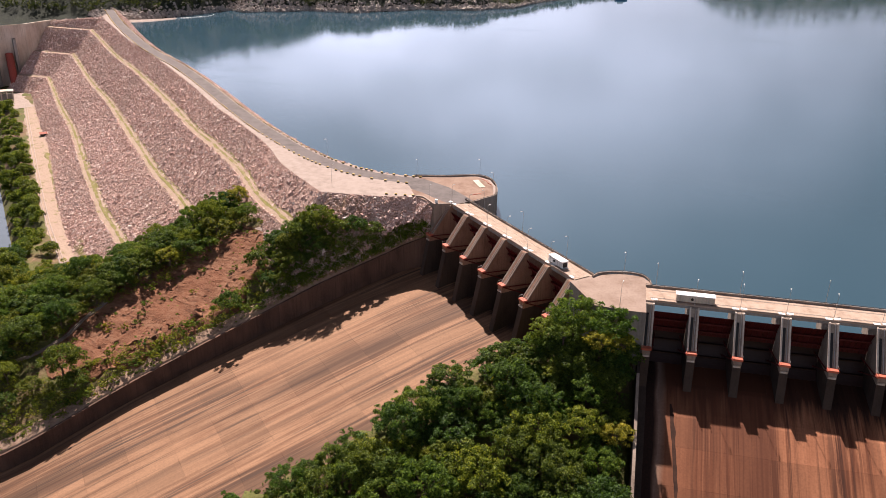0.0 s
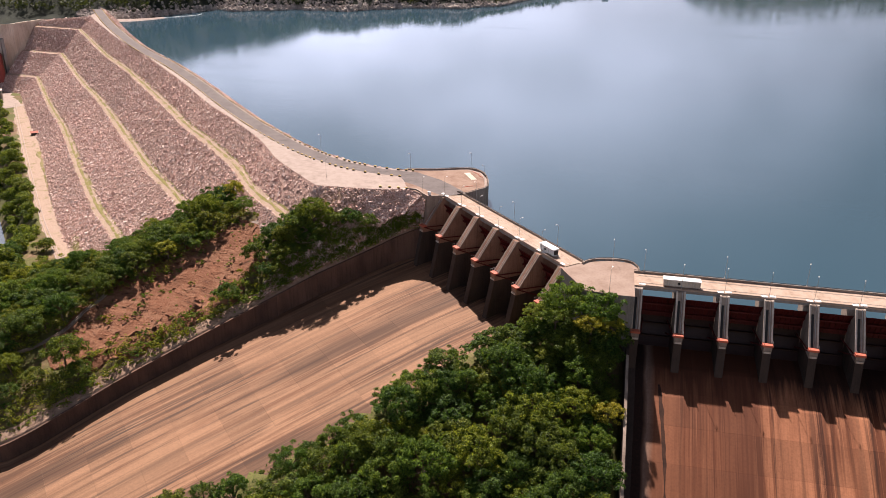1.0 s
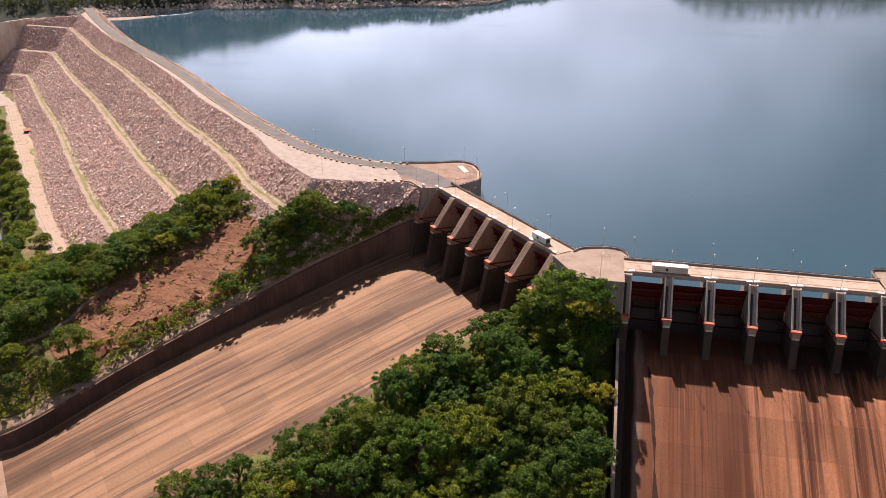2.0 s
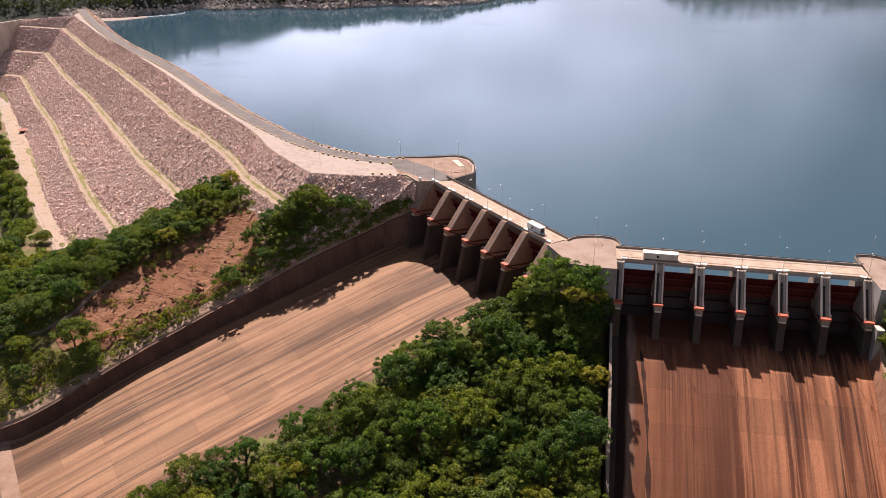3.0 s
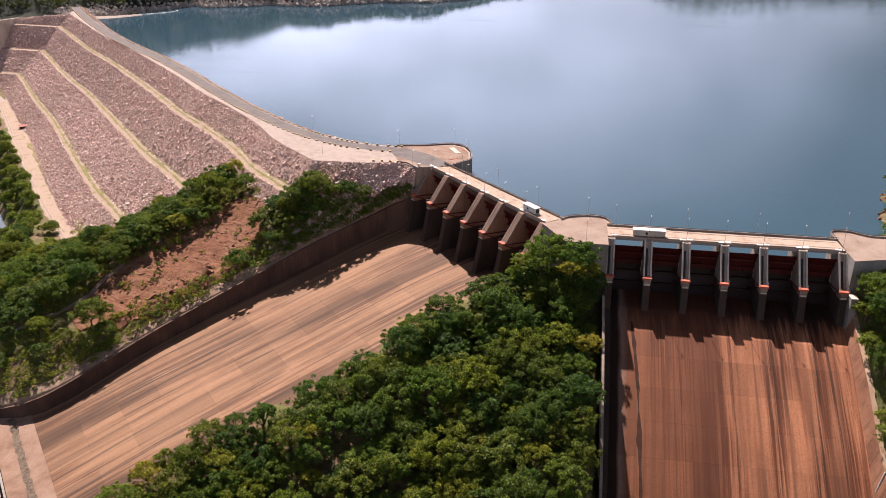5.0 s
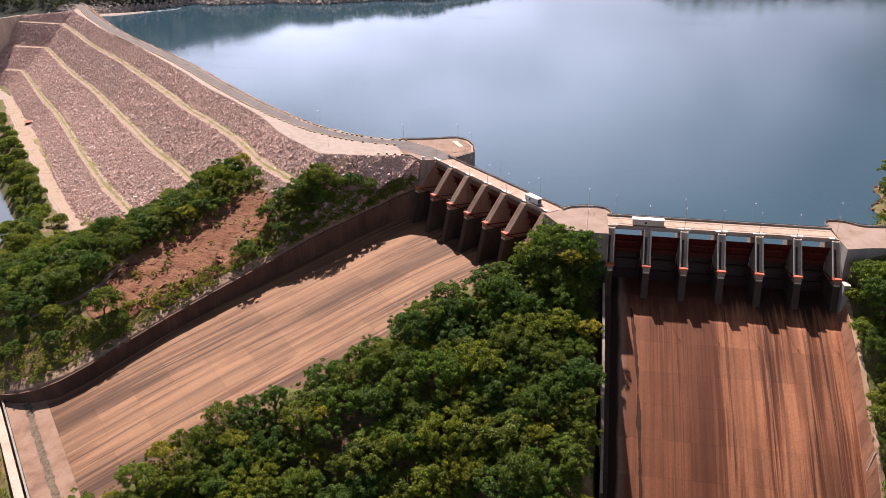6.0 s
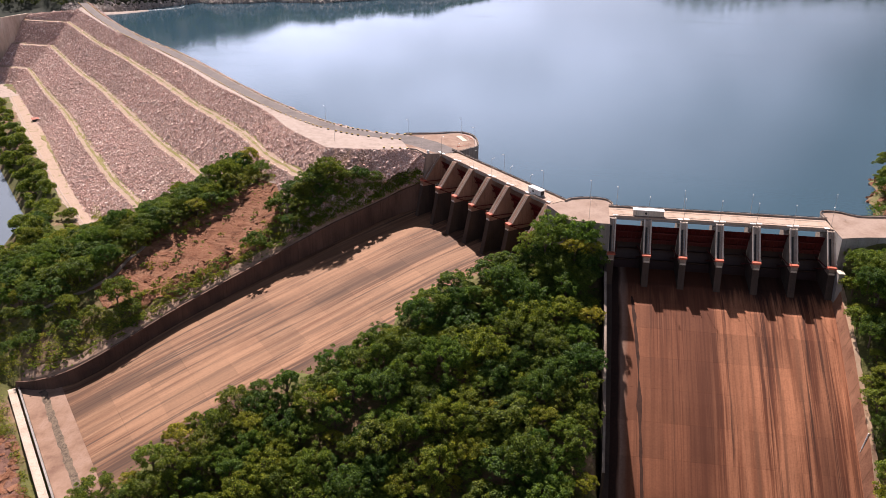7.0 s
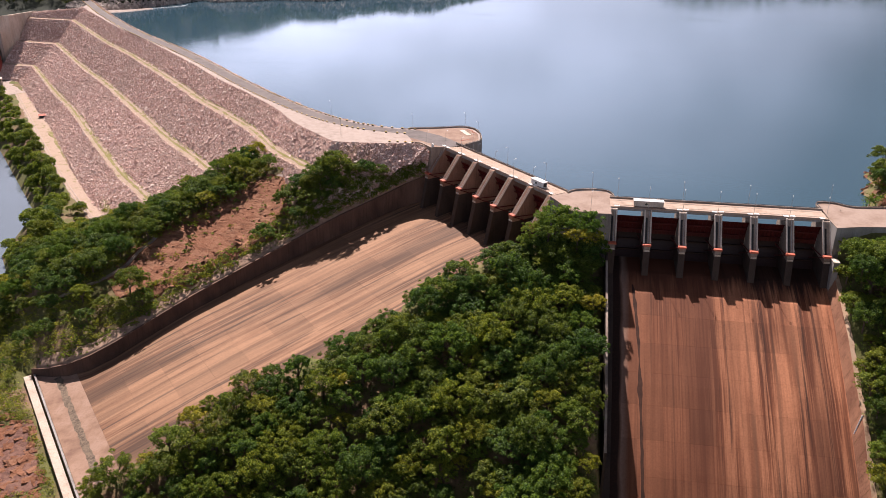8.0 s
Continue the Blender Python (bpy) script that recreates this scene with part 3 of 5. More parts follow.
def slope_strip(name, o0, o1, steps, material, wob, label="", fan_=None):
    fan_ = fan_ or FAN
    bm = bmesh.new()
    rows = []
    for k in range(len(fan_) if fan_ is not FAN else len(shoulder) + (1 if "bench" in name else 10 if o0 < 12 else 3)):
        row = []
        for j in range(steps + 1):
            off = o0 + (o1 - o0) * j / steps
            if "bench" in name and j in (0, steps):
                off += 0.9 * noise.noise((k * 0.9, j, o0)) + 0.5 * noise.noise((k * 2.3, j, o1))
            q = on_slope(k, off, fan_)
            q.z += 0.15 if name == "bench" else 0.28 + 0.2 * noise.noise((q.x * 0.1, q.y * 0.1, off)) if name == "bench_verge" else 0
            edge = 0 < j < steps
            q.z -= wob * (0.45 + 0.55 * noise.noise((q.x * 0.3, q.y * 0.3, q.z * 0.3))) * edge
            row.append(q)
        rows.append(row)
    strip(bm, rows)
    gone = []
    for f in bm.faces:
        c = f.calc_center_median()
        q = FAR_INV @ Vector((c.x, c.y, 0))
        if (-q.y > 1 and q.x > left_wall_x(-q.y) + 0.3) or c.z < ground_z(c.x, c.y) - 4:
            gone.append(f)
    bmesh.ops.delete(bm, geom=gone, context="FACES")
    return part(name, bm, material, DAM, label, smooth=True)


END_A, END_B = Vector((-574, 562, 0)), Vector((-648, 573, -9))
END_FAN = [(END_A.lerp(END_B, t), Vector((-0.14, -0.99, 0))) for t in np.linspace(0, 1, 7)]
for i in range(8):
    (o0, _), (o1, _) = PROFILE[i], PROFILE[i + 1]
    slope_strip("rock_face" if i % 2 == 0 else "bench", o0, o1, 4, ROCKBED if i % 2 == 0 else BERM, 0.4, fan_=END_FAN)
for i in range(8):
    (o0, _), (o1, _) = PROFILE[i], PROFILE[i + 1]
    if i % 2 == 0:
        slope_strip("rock_face", o0, o1, 14, ROCKBED, 0.5)
    elif i < 7:
        slope_strip("rock_face", o0, o1, 4, ROCKBED, 0.3)
        slope_strip("bench", o0 - 0.6, o1 + 0.5, 3, BERM, 0.1, "sandy bench with a wheel track")
        slope_strip("bench_verge", o0 - 0.9, o0 + (o1 - o0) * 0.5, 3, VERGE, 0.15, "yellow-green grass along the bench")

# rocky apron between the crest's corner, the wing wall and the training wall
top_edge = resample([(-140, 75.6, -0.5), (-130.8, 75.7, -0.3), (-114.7, 77.0, -0.3), (-104.4, 79.6, -0.3), (-99.0, 79.0, -0.5), (-92.6, 72.2, -2.0)], 2.0)
APRON = []
for i, a in enumerate(top_edge):
    s = 92 - 84 * i / (len(top_edge) - 1)
    b = FAR @ Vector((left_wall_x(s) - 0.7, -s, 0))
    b.z = left_wall_top(s) - 0.4
    APRON.append([a.lerp(b, t) + Vector((0, 0, (1.6 * t * (1 - t) + 0.8 * noise.noise((a.x * 0.2 + t * 5, a.y * 0.2, t * 4))) * (0 < t < 1))) for t in np.linspace(0, 1, 13)])
bm = bmesh.new()
strip(bm, APRON)
part("rock_face", bm, APRON_EARTH, DAM, "stony brown earth beside the wing wall", smooth=True)

CREST_LINE = [(p.x, p.y) for p in resample([(*q, 0) for q in CREST_US], 6.0)]
crest_outline = [(p.x, p.y) for p in shoulder] + [(p.x, p.y) for p in corner[1:]] + [(-85.2, 75.1), (-76.9, 77.6)] + [(x, y) for x, y in reversed(TIP)] + CREST_LINE[::-1]
bm = bmesh.new()
plate(bm, crest_outline, -17.0, 0.0)
part("crest", bm, SAND, DAM, "pale gravel crest with vertical concrete tip")
bm = bmesh.new()
us = [Vector((x, y, 0)) for x, y in CREST_LINE]
strip(bm, [[p - outward(us, i) * o + Vector((0, 0, z + (0.5 * noise.noise((p.x * 0.4, o, 0)) if z < 0 else 0))) for o, z in ((-0.3, -0.05), (2, -1.8), (5, -4.6), (10, -8.6), (20, -15))] for i, p in enumerate(us)])
part("upstream_face", bm, ROCKBED, DAM, smooth=True)

# brown paving of the tip
bm = bmesh.new()
plate(bm, [(-107, 107.4), (-94.6, 110.6), (-80.8, 115.4), (-74.2, 111.9), (-70.4, 103.8), (-68.6, 91.8), (-72.6, 85.4), (-77, 79.6), (-89, 75.2), (-93, 74.0), (-102, 80.5), (-106, 88)], 0.0, 0.03)
part("paving", bm, TIP_PAVING, DAM, "brown worn paving of the dam tip")

# road along the crest
bm = bmesh.new()
rows = []
for i, p in enumerate(us):
    o = outward(us, i)
    rows.append([p + o * a + Vector((0, 0, 0.05)) for a in (1.8, 6.0, 10.2)])
sweep = (((-104, 105.6), (-103.5, 98), (-106.5, 90)), ((-97.5, 101.5), (-98, 94.5), (-100.5, 86.5)), ((-90.5, 97), (-92, 90.5), (-95.5, 82.5)), ((-84.3, 91), (-86.8, 85.5), (-91, 79)), ((-78.5, 84.5), (-82, 80.5), (-86.8, 76)), ((-76.0, 81.5), (-79.6, 78.0), (-83.7, 74.4)))
for row in sweep:
    rows.append([Vector((*p, 0.05)) for p in row])
strip(bm, rows)
tagged(part("road", bm, ASPHALT), "worn grey asphalt road along the dam crest", "road", kind="structure")


# ---- spillways ----
def build_pier(name, w, label, group, concrete, wide):
    pier = thing(name, label, "pier", group)
    bm = bmesh.new()
    prism(bm, [(wide + 2, -2.2), (wide - 0.2, -0.56), (-1.0, -0.56), (-1.5, -0.75), (-9.8, -12.2), (-11.6, -12.2), (-11.6, -14.2), (-11.3, -14.4), (-11.5, -15.4), (wide + 2, -15.4)], -w / 2, w / 2)
    bmesh.ops.bevel(bm, geom=[e for e in bm.edges], offset=0.08, segments=1, affect="EDGES")
    part("body", bm, concrete, pier)
    # lower pier as a darker copy: the bay's shade put into its colour
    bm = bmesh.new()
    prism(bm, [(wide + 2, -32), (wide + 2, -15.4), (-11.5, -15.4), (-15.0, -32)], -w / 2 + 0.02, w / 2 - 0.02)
    part("foot", bm, DEEP_SHADE, pier, "pier foot with the bay's shade in its dark tone")
    d = Vector((0, -9.0, -9.9)).normalized()
    for sx in (-1, 1):
        bm = bmesh.new()
        prism(bm, [(-0.9, -0.3), (-1.4, -0.5), (-9.9, -12.05), (-9.6, -12.3), (-0.9, -0.75)], sx * w / 2 - 0.28 - 0.05 * sx, sx * w / 2 + 0.28 - 0.05 * sx)
        part("kerb", bm, PALE if concrete == CONCRETE else CONCRETE, pier, "pale sloping kerb")
    if concrete == CONCRETE:
        bm = bmesh.new()
        prism(bm, [(-1.4, -0.66), (-9.75, -11.95), (-9.9, -12.25), (-1.6, -1.0)], -w / 2 + 0.42, -0.12)
        part("stair_channel", bm, BLACK, pier, "dark stair channel in the sloping nose")
    bm = bmesh.new()
    tube(bm, (0.45, -1.4, -0.55), (0.45, -9.8, -12.0), 0.09, sides=6)
    part("pipe", bm, STEEL, pier)
    bm = bmesh.new()
    box(bm, -w / 2 - 0.3, w / 2 + 0.3, -11.7, -9.6, -12.9, -12.1, 0.06)
    block = part("anchor_block", bm, ORANGE, pier, "faded orange painted anchor block")
    for sx in (-1, 1):
        bm = bmesh.new()
        for j in range(3):
            tube(bm, (sx * (w / 2 + 0.1), -11.5 + j * 0.9, -12.0), (sx * (w / 2 + 0.1), -11.5 + j * 0.9, -11.0), 0.04, sides=5)
        tube(bm, (sx * (w / 2 + 0.1), -11.55, -11.0), (sx * (w / 2 + 0.1), -9.65, -11.0), 0.04, sides=5)
        part("handrail", bm, STEEL, block)
    bm = bmesh.new()
    box(bm, -w / 2 + 0.3, w / 2 - 0.3, -11.85, -11.4, -15.1, -14.5)
    part("ledge", bm, PALE, pier)
    return pier


def build_gate(w, label, group):
    """A radial gate: skin plate, ribs, side seals, and two pairs of arms to the anchor blocks."""
    gate = thing("radial_gate", label, "gate", group)
    cy, cz, r = -11.0, -12.8, 14.0
    def at(a, rr):
        return (cy + rr * math.cos(a), cz + rr * math.sin(a))
    angles = [radians(v) for v in np.linspace(-45, 42, 18)]
    bm = bmesh.new()
    outer, inner = [at(a, r) for a in angles], [at(a, r - 0.12) for a in reversed(angles)]
    cut = 9
    prism(bm, outer[cut:] + inner[:len(inner) - cut], -w / 2, w / 2)
    skin = part("skin_plate", bm, GATE_RED, gate, "dark red oxide skin plate")
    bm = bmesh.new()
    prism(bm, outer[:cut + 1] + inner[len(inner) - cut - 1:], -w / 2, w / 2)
    part("lower_plate", bm, GATE_DARK, gate, "near-black lower skin plate")
    for k in range(7):
        x = -w / 2 + w * (k + 0.5) / 7
        bm = bmesh.new()
        prism(bm, [at(a, r - 0.12) for a in angles[cut:]] + [at(a, r - 0.55) for a in reversed(angles[cut:])], x - 0.06, x + 0.06)
        part("rib", bm, GATE_RED, skin)
    for a in (-30, -10, 10, 27):
        bm = bmesh.new()
        y, z = at(radians(a), r - 0.9)
        box(bm, -w / 2 + 0.2, w / 2 - 0.2, y - 0.35, y + 0.35, z - 0.25, z + 0.25)
        part("girder", bm, GATE_RED if a > -5 else GATE_DARK, gate)
    for sx in (-1, 1):
        for a in (-24, -3):
            bm = bmesh.new()
            y, z = at(radians(a), r - 1.0)
            tube(bm, (sx * (w / 2 - 1.6), y, z), (sx * (w / 2 - 0.3), cy, cz), 0.26, 0.22, 6)
            part("arm", bm, GATE_RED, gate)
    return gate


def build_hatch():
    h = thing("hatch_cover", "white-painted concrete hatch cover on the bridge deck", "hatch", "hatch covers along the bridge decks")
    bm = bmesh.new()
    box(bm, -1.05, 1.05, -0.65, 0.65, 0.0, 0.22, 0.04)
    slab = part("slab", bm, WHITE, h)
    for sx in (-1, 1):
        bm = bmesh.new()
        tube(bm, (sx * 0.6, -0.2, 0.24), (sx * 0.6, 0.2, 0.24), 0.04, sides=5)
        part("lifting_bar", bm, STEEL, slab)
    return h


def spillway(m, name, wide, n, label):
    pitch, w = PITCH, 2.7
    group = f"piers of the {name} spillway"
    pier = build_pier("spillway_pier", w, "weathered concrete spillway pier with a sloping nose", group, CONCRETE if name == "near" else CONCRETE_WARM, wide)
    pier.matrix_world = m @ pose(0, 0, 0)
    for i in range(1, n + 1):
        copy_thing(pier, m @ pose(i * pitch, 0, 0))
    gate = build_gate(pitch - w - 0.1, "closed dark red radial spillway gate", f"gates of the {name} spillway")
    gate.matrix_world = m @ pose(pitch / 2, 0, 0)
    for i in range(1, n):
        copy_thing(gate, m @ pose((i + 0.5) * pitch, 0, 0))
    deck = thing("bridge_deck", label, "bridge", "bridge decks over the spillways", "structure", m)
    length = n * pitch
    bm = bmesh.new()
    box(bm, -w / 2, length + w / 2, 0.0, wide, -0.55, 0.0)
    part("slab", bm, DECK, deck)
    for i in range(n):
        bm = bmesh.new()
        box(bm, i * pitch + w / 2, (i + 1) * pitch - w / 2, 0.05, 0.6, -1.5, -0.55)
        box(bm, i * pitch + w / 2, (i + 1) * pitch - w / 2, wide - 2.6, wide - 2.1, -1.5, -0.55)
        part("beam", bm, CONCRETE_GREY, deck)
        bm = bmesh.new()
        box(bm, i * pitch + 2.4, (i + 1) * pitch - 2.4, -0.02, 0.35, 0.0, 0.28, 0.03)
        part("kerb", bm, CONCRETE, deck)
    for y in (2.1, 2.5, wide - 2.8, wide - 2.4):
        bm = bmesh.new()
        box(bm, 0, length, y - 0.04, y + 0.04, 0.0, 0.05)
        part("crane_rail", bm, CONCRETE_GREY if name == "near" else PALE, deck)
    par = thing("parapet", "low weathered concrete parapet with a dark handrail", "parapet", "parapets along the lake", "structure", m)
    bm = bmesh.new()
    box(bm, -w / 2, length + w / 2, wide - 0.25, wide + 0.15, 0.0, 0.75, 0.04)
    part("wall", bm, CONCRETE, par)
    bm = bmesh.new()
    for x in np.arange(0, length, 2.42):
        box(bm, x - 0.12, x + 0.12, wide - 0.3, wide + 0.2, 0.75, 1.05)
    part("posts", bm, CONCRETE_GREY, par)
    bm = bmesh.new()
    box(bm, -w / 2, length + w / 2, wide - 0.12, wide + 0.02, 1.0, 1.14)
    part("rail", bm, DARK, par)
    hatch = build_hatch()
    hatch.matrix_world = m @ pose(-2.0 if name == "far" else 1.4, 1.0, 0)
    for i in range(n + 1):
        for sx in (-1, 1):
            if (i, sx) != (0, -1) and not (name == "near" and i == 1) and 0 <= i * pitch + sx * 1.35 <= length + 1:
                copy_thing(hatch, m @ pose(i * pitch + sx * 1.35, 0.75 + 0.25 * sx, 0))
    return deck


spillway(NEAR, "near", 10.8, 6, "sunlit tan bridge deck over the near spillway")
spillway(FAR, "far", 8.2, 6, "pale tan bridge deck over the far spillway")


def slab_mesh(prof, warp, s0, s1, x0, x1, thick=0.35, gap=0.014):
    """A floor slab that follows the fall, with plan coordinates kept as its UV."""
    bm = bmesh.new()
    k = 6
    layer = bm.loops.layers.uv.new("plan")
    ss = [s0 + gap + (s1 - s0 - 2 * gap) * j / k for j in range(k + 1)]
    where = {}

    def vert(x, s, z):
        v = bm.verts.new((warp(x, s), -s, z))
        where[v] = (x, s)
        return v

    top = [[vert(x, s, prof(s)) for x in (x0 + gap, x1 - gap)] for s in ss]
    low = [[vert(x, s, prof(s) - thick) for x in (x0 + gap, x1 - gap)] for s in ss]
    for j in range(k):
        bm.faces.new((top[j][0], top[j][1], top[j + 1][1], top[j + 1][0]))
        bm.faces.new((low[j][0], low[j + 1][0], low[j + 1][1], low[j][1]))
        bm.faces.new((top[j][0], top[j + 1][0], low[j + 1][0], low[j][0]))
        bm.faces.new((top[j][1], low[j][1], low[j + 1][1], top[j + 1][1]))
    bm.faces.new((top[0][0], low[0][0], low[0][1], top[0][1]))
    bm.faces.new((top[k][0], top[k][1], low[k][1], low[k][0]))
    for f in bm.faces:
        for loop in f.loops:
            loop[layer].uv = where[loop.vert]
    return bm


def chute(name, m, prof, warp, s_from, s_to, x_from, x_to, cols, rows_n, material, label):
    floor = thing(name, label, "spillway chute", kind="structure", m=m)
    bm = bmesh.new()
    ss = list(np.linspace(s_from, s_to, 60))
    strip(bm, [[(warp(x, s), -s, prof(s) - 0.4) for x in (x_from - 0.5, (x_from + x_to) / 2, x_to + 0.5)] for s in ss])
    part("bed", bm, DARKWALL if material == CHUTE_R else CONCRETE, floor)
    xs, rows = np.linspace(x_from, x_to, cols + 1), np.linspace(s_from, s_to, rows_n + 1)
    for s0, s1 in zip(rows, rows[1:]):
        for x0, x1 in zip(xs, xs[1:]):
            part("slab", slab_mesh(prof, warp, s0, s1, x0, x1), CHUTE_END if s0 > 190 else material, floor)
    return floor


def flare(x, s):
    """The far chute widens towards its end on the hill side."""
    return x if x > 14 else 14 + (x - 14) * (14 - left_wall_x(max(30, min(s, 209))) - 0.5) / 22.7


chute("far_chute_floor", FAR, left_floor, flare, -1, 210, -9.2, 89.6, 9, 14, CHUTE_L, "tan water-streaked concrete chute floor")
near_floor = chute("near_chute_floor", NEAR, lambda s: right_floor(-s), lambda x, s: x, -1, 100, 1.4, 88.2, 9, 9, CHUTE_R, "rust-brown streaked concrete chute floor")

bm = bmesh.new()
rows = []
for s in np.arange(19, 99.5, 0.7):
    c = interp(s, (19, 22, 43, 63, 91, 100), (9.4, 9.7, 11.6, 12.2, 13.1, 13.3))
    thin = max(0.25, 1.0 + 1.3 * noise.noise((s * 0.09, 4.0, 0)))
    a, d = thin * (0.55 + 0.2 * noise.noise((s * 0.3, 1.0, 0))), thin * (0.55 + 0.3 * noise.noise((s * 0.3, 7.0, 0)))
    rows.append([(c - a, -s, right_floor(-s) + 0.02), (c + d, -s, right_floor(-s) + 0.02)])
strip(bm, rows)
part("wet_streak", bm, SEEP, near_floor, "dark wet streak along a joint")


# far chute: training wall with its flare, flared apron, end lip
wall_line = []
for s in np.linspace(1, 211, 66):
    p = FAR @ Vector((left_wall_x(s), -s, 0))
    wall_line.append((p.x, p.y))


def far_s(p):
    return -(FAR_INV @ Vector((p.x, p.y, 0))).y


bm = bmesh.new()
wall_along(bm, wall_line, lambda p: left_floor(far_s(p)) - 2.2, lambda p: left_wall_top(far_s(p)) - 0.05, 0.6)
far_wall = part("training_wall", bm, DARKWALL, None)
tagged(far_wall, "weathered concrete training wall of upright panels beside the chute", "wall", kind="structure")
for i in range(0, len(wall_line) - 1, 3):
    run = [Vector(p) for p in wall_line[i:i + 4]]
    run[0] = run[0].lerp(run[1], 0.012)
    run[-1] = run[-1].lerp(run[-2], 0.012)
    bm = bmesh.new()
    wall_along(bm, run, lambda p: left_floor(far_s(p)) - 2.2, lambda p: left_wall_top(far_s(p)), 0.9)
    # panel colour includes the shade of the sunless chute face
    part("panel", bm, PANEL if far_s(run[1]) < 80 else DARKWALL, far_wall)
bm = bmesh.new()
wall_along(bm, [(x, y) for x, y in wall_line], lambda p: left_wall_top(far_s(p)), lambda p: left_wall_top(far_s(p)) + 0.16, 0.98)
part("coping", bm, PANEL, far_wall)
lip = thing("chute_lip", "pale concrete lip and drain across the chute end", "kerb", kind="structure", m=FAR)
bm = bmesh.new()
box(bm, -16, 92, -211.0, -210.2, -92, -77.4, 0.05)
part("lip_wall", bm, CONCRETE_GREY, lip)
bm = bmesh.new()
box(bm, -18, 92, -215.0, -211.8, -92, -78.6, 0.1)
part("walkway", bm, CHUTE_PALE, lip, "pale sandy concrete strip")
bm = bmesh.new()
strip(bm, [[Vector((x, -s, left_floor(s) + 0.06)) for s in (200.9 + 0.8 * noise.noise((x * 0.3, 0, 0)), 203.6 + 1.1 * noise.noise((x * 0.25, 3, 0)))] for x in np.arange(-6, 88, 1.5)])
part("drain", bm, SILT, lip, "silted stony drain")

# far chute: hidden island-side wall
bm = bmesh.new()
island_line = [(FAR @ Vector((90.4, -s, 0))).xy for s in np.linspace(4, 206, 40)]
wall_along(bm, island_line, lambda p: left_floor(far_s(p)) - 2.2, lambda p: left_floor(far_s(p)) + 2.2, 0.8)
tagged(part("training_wall", bm, CONCRETE), "low concrete training wall on the wooded side", "wall", kind="structure")

# near chute: upright wall on the wooded side, battered wall opposite
bm = bmesh.new()
wall_along(bm, [(-2.2, -s) for s in np.linspace(12, 100, 30)], lambda p: right_floor(p.y) - 2, lambda p: right_wall_top(p.y), 0.9)
# the wall face's shade is given as a near-black concrete
near_wall = part("training_wall", bm, DEEP_SHADE)
tagged(near_wall, "concrete training wall with shade in its dark tone and a pale coping", "wall", kind="structure")
bm = bmesh.new()
wall_along(bm, [(-2.2, -s) for s in np.linspace(20, 100, 30)], lambda p: right_wall_top(p.y), lambda p: right_wall_top(p.y) + 0.15, 0.94)
part("coping", bm, CONCRETE, near_wall)
bm = bmesh.new()
rows = [[(1.6, -s, right_floor(-s) - 0.02), (-2.2, -s, right_floor(-s) - 0.02)] for s in np.linspace(0, 100, 40)]
strip(bm, rows)
# gutter darkened to carry the shade at the wall's foot
tagged(part("gutter", bm, DEEP_SHADE), "side gutter of the chute painted dark with shade", "gutter", kind="structure")
side = thing("side_slope", "rust-stained battered concrete side wall of the chute", "wall", kind="structure")
edges = list(np.linspace(14, 100, 17))
for s0, s1 in zip(edges, edges[1:]):
    bm = bmesh.new()
    rows = [[(88.0, -s, right_floor(-s) - 0.4), (88.2, -s, right_floor(-s) + 0.05), (90.3, -s, right_bank(-s) + 0.45), (90.5, -s, right_bank(-s) - 1.5)] for s in np.linspace(s0 + 0.05, s1 - 0.05, 3)]
    strip(bm, rows)
    part("panel", bm, REDSTAIN, side)
bm = bmesh.new()
strip(bm, [[(90.25, -s, right_bank(-s) + 0.2), (90.25, -s, right_bank(-s) + 0.62), (91.9 + 0.7 * noise.noise((s * 0.4, 2.0, 0)), -s, right_bank(-s) + 0.58), (92.1 + 0.7 * noise.noise((s * 0.4, 2.0, 0)), -s, right_bank(-s) - 1.2)] for s in np.linspace(14, 100, 90)])
part("coping", bm, SLOPE_CAP, side, "sandy worn coping")

# stub at the end of the battered wall
stub = thing("end_block", "grey concrete block at the head of the battered wall", "block", kind="structure")
bm = bmesh.new()
box(bm, 88.4, 90.6, -15.6, -11.9, -31, -13.0, 0.06)
part("body", bm, CONCRETE_GREY, stub)
bm = bmesh.new()
box(bm, 88.25, 90.75, -15.75, -11.8, -13.0, -12.6, 0.04)
part("cap", bm, PALE, stub, "pale flat cap")

# abutments and platforms
def platform(name, outline, z0, mat, label, rail, rail_label):
    ob = thing(name, label, "platform", kind="structure")
    bm = bmesh.new()
    plate(bm, outline, z0, -0.25)
    part("retaining_wall", bm, CONCRETE_GREY, ob, "tall concrete retaining wall")
    bm = bmesh.new()
    plate(bm, outline, -0.25, 0.0)
    part("paving", bm, mat, ob)
    line = [(p.x, p.y) for p in resample([(*q, 0) for q in rail], 1.5)]
    par = thing("parapet", rail_label, "parapet", "parapets along the lake", "structure")
    bm = bmesh.new()
    wall_along(bm, line, 0.0, 0.7, 0.4)
    part("wall", bm, CONCRETE, par)
    bm = bmesh.new()
    wall_along(bm, line, 0.95, 1.08, 0.12)
    part("rail", bm, DARK, par)
    bm = bmesh.new()
    for x, y in line[::2]:
        box(bm, x - 0.12, x + 0.12, y - 0.12, y + 0.12, 0.68, 0.98)
    part("posts", bm, CONCRETE_GREY, par)
    return ob


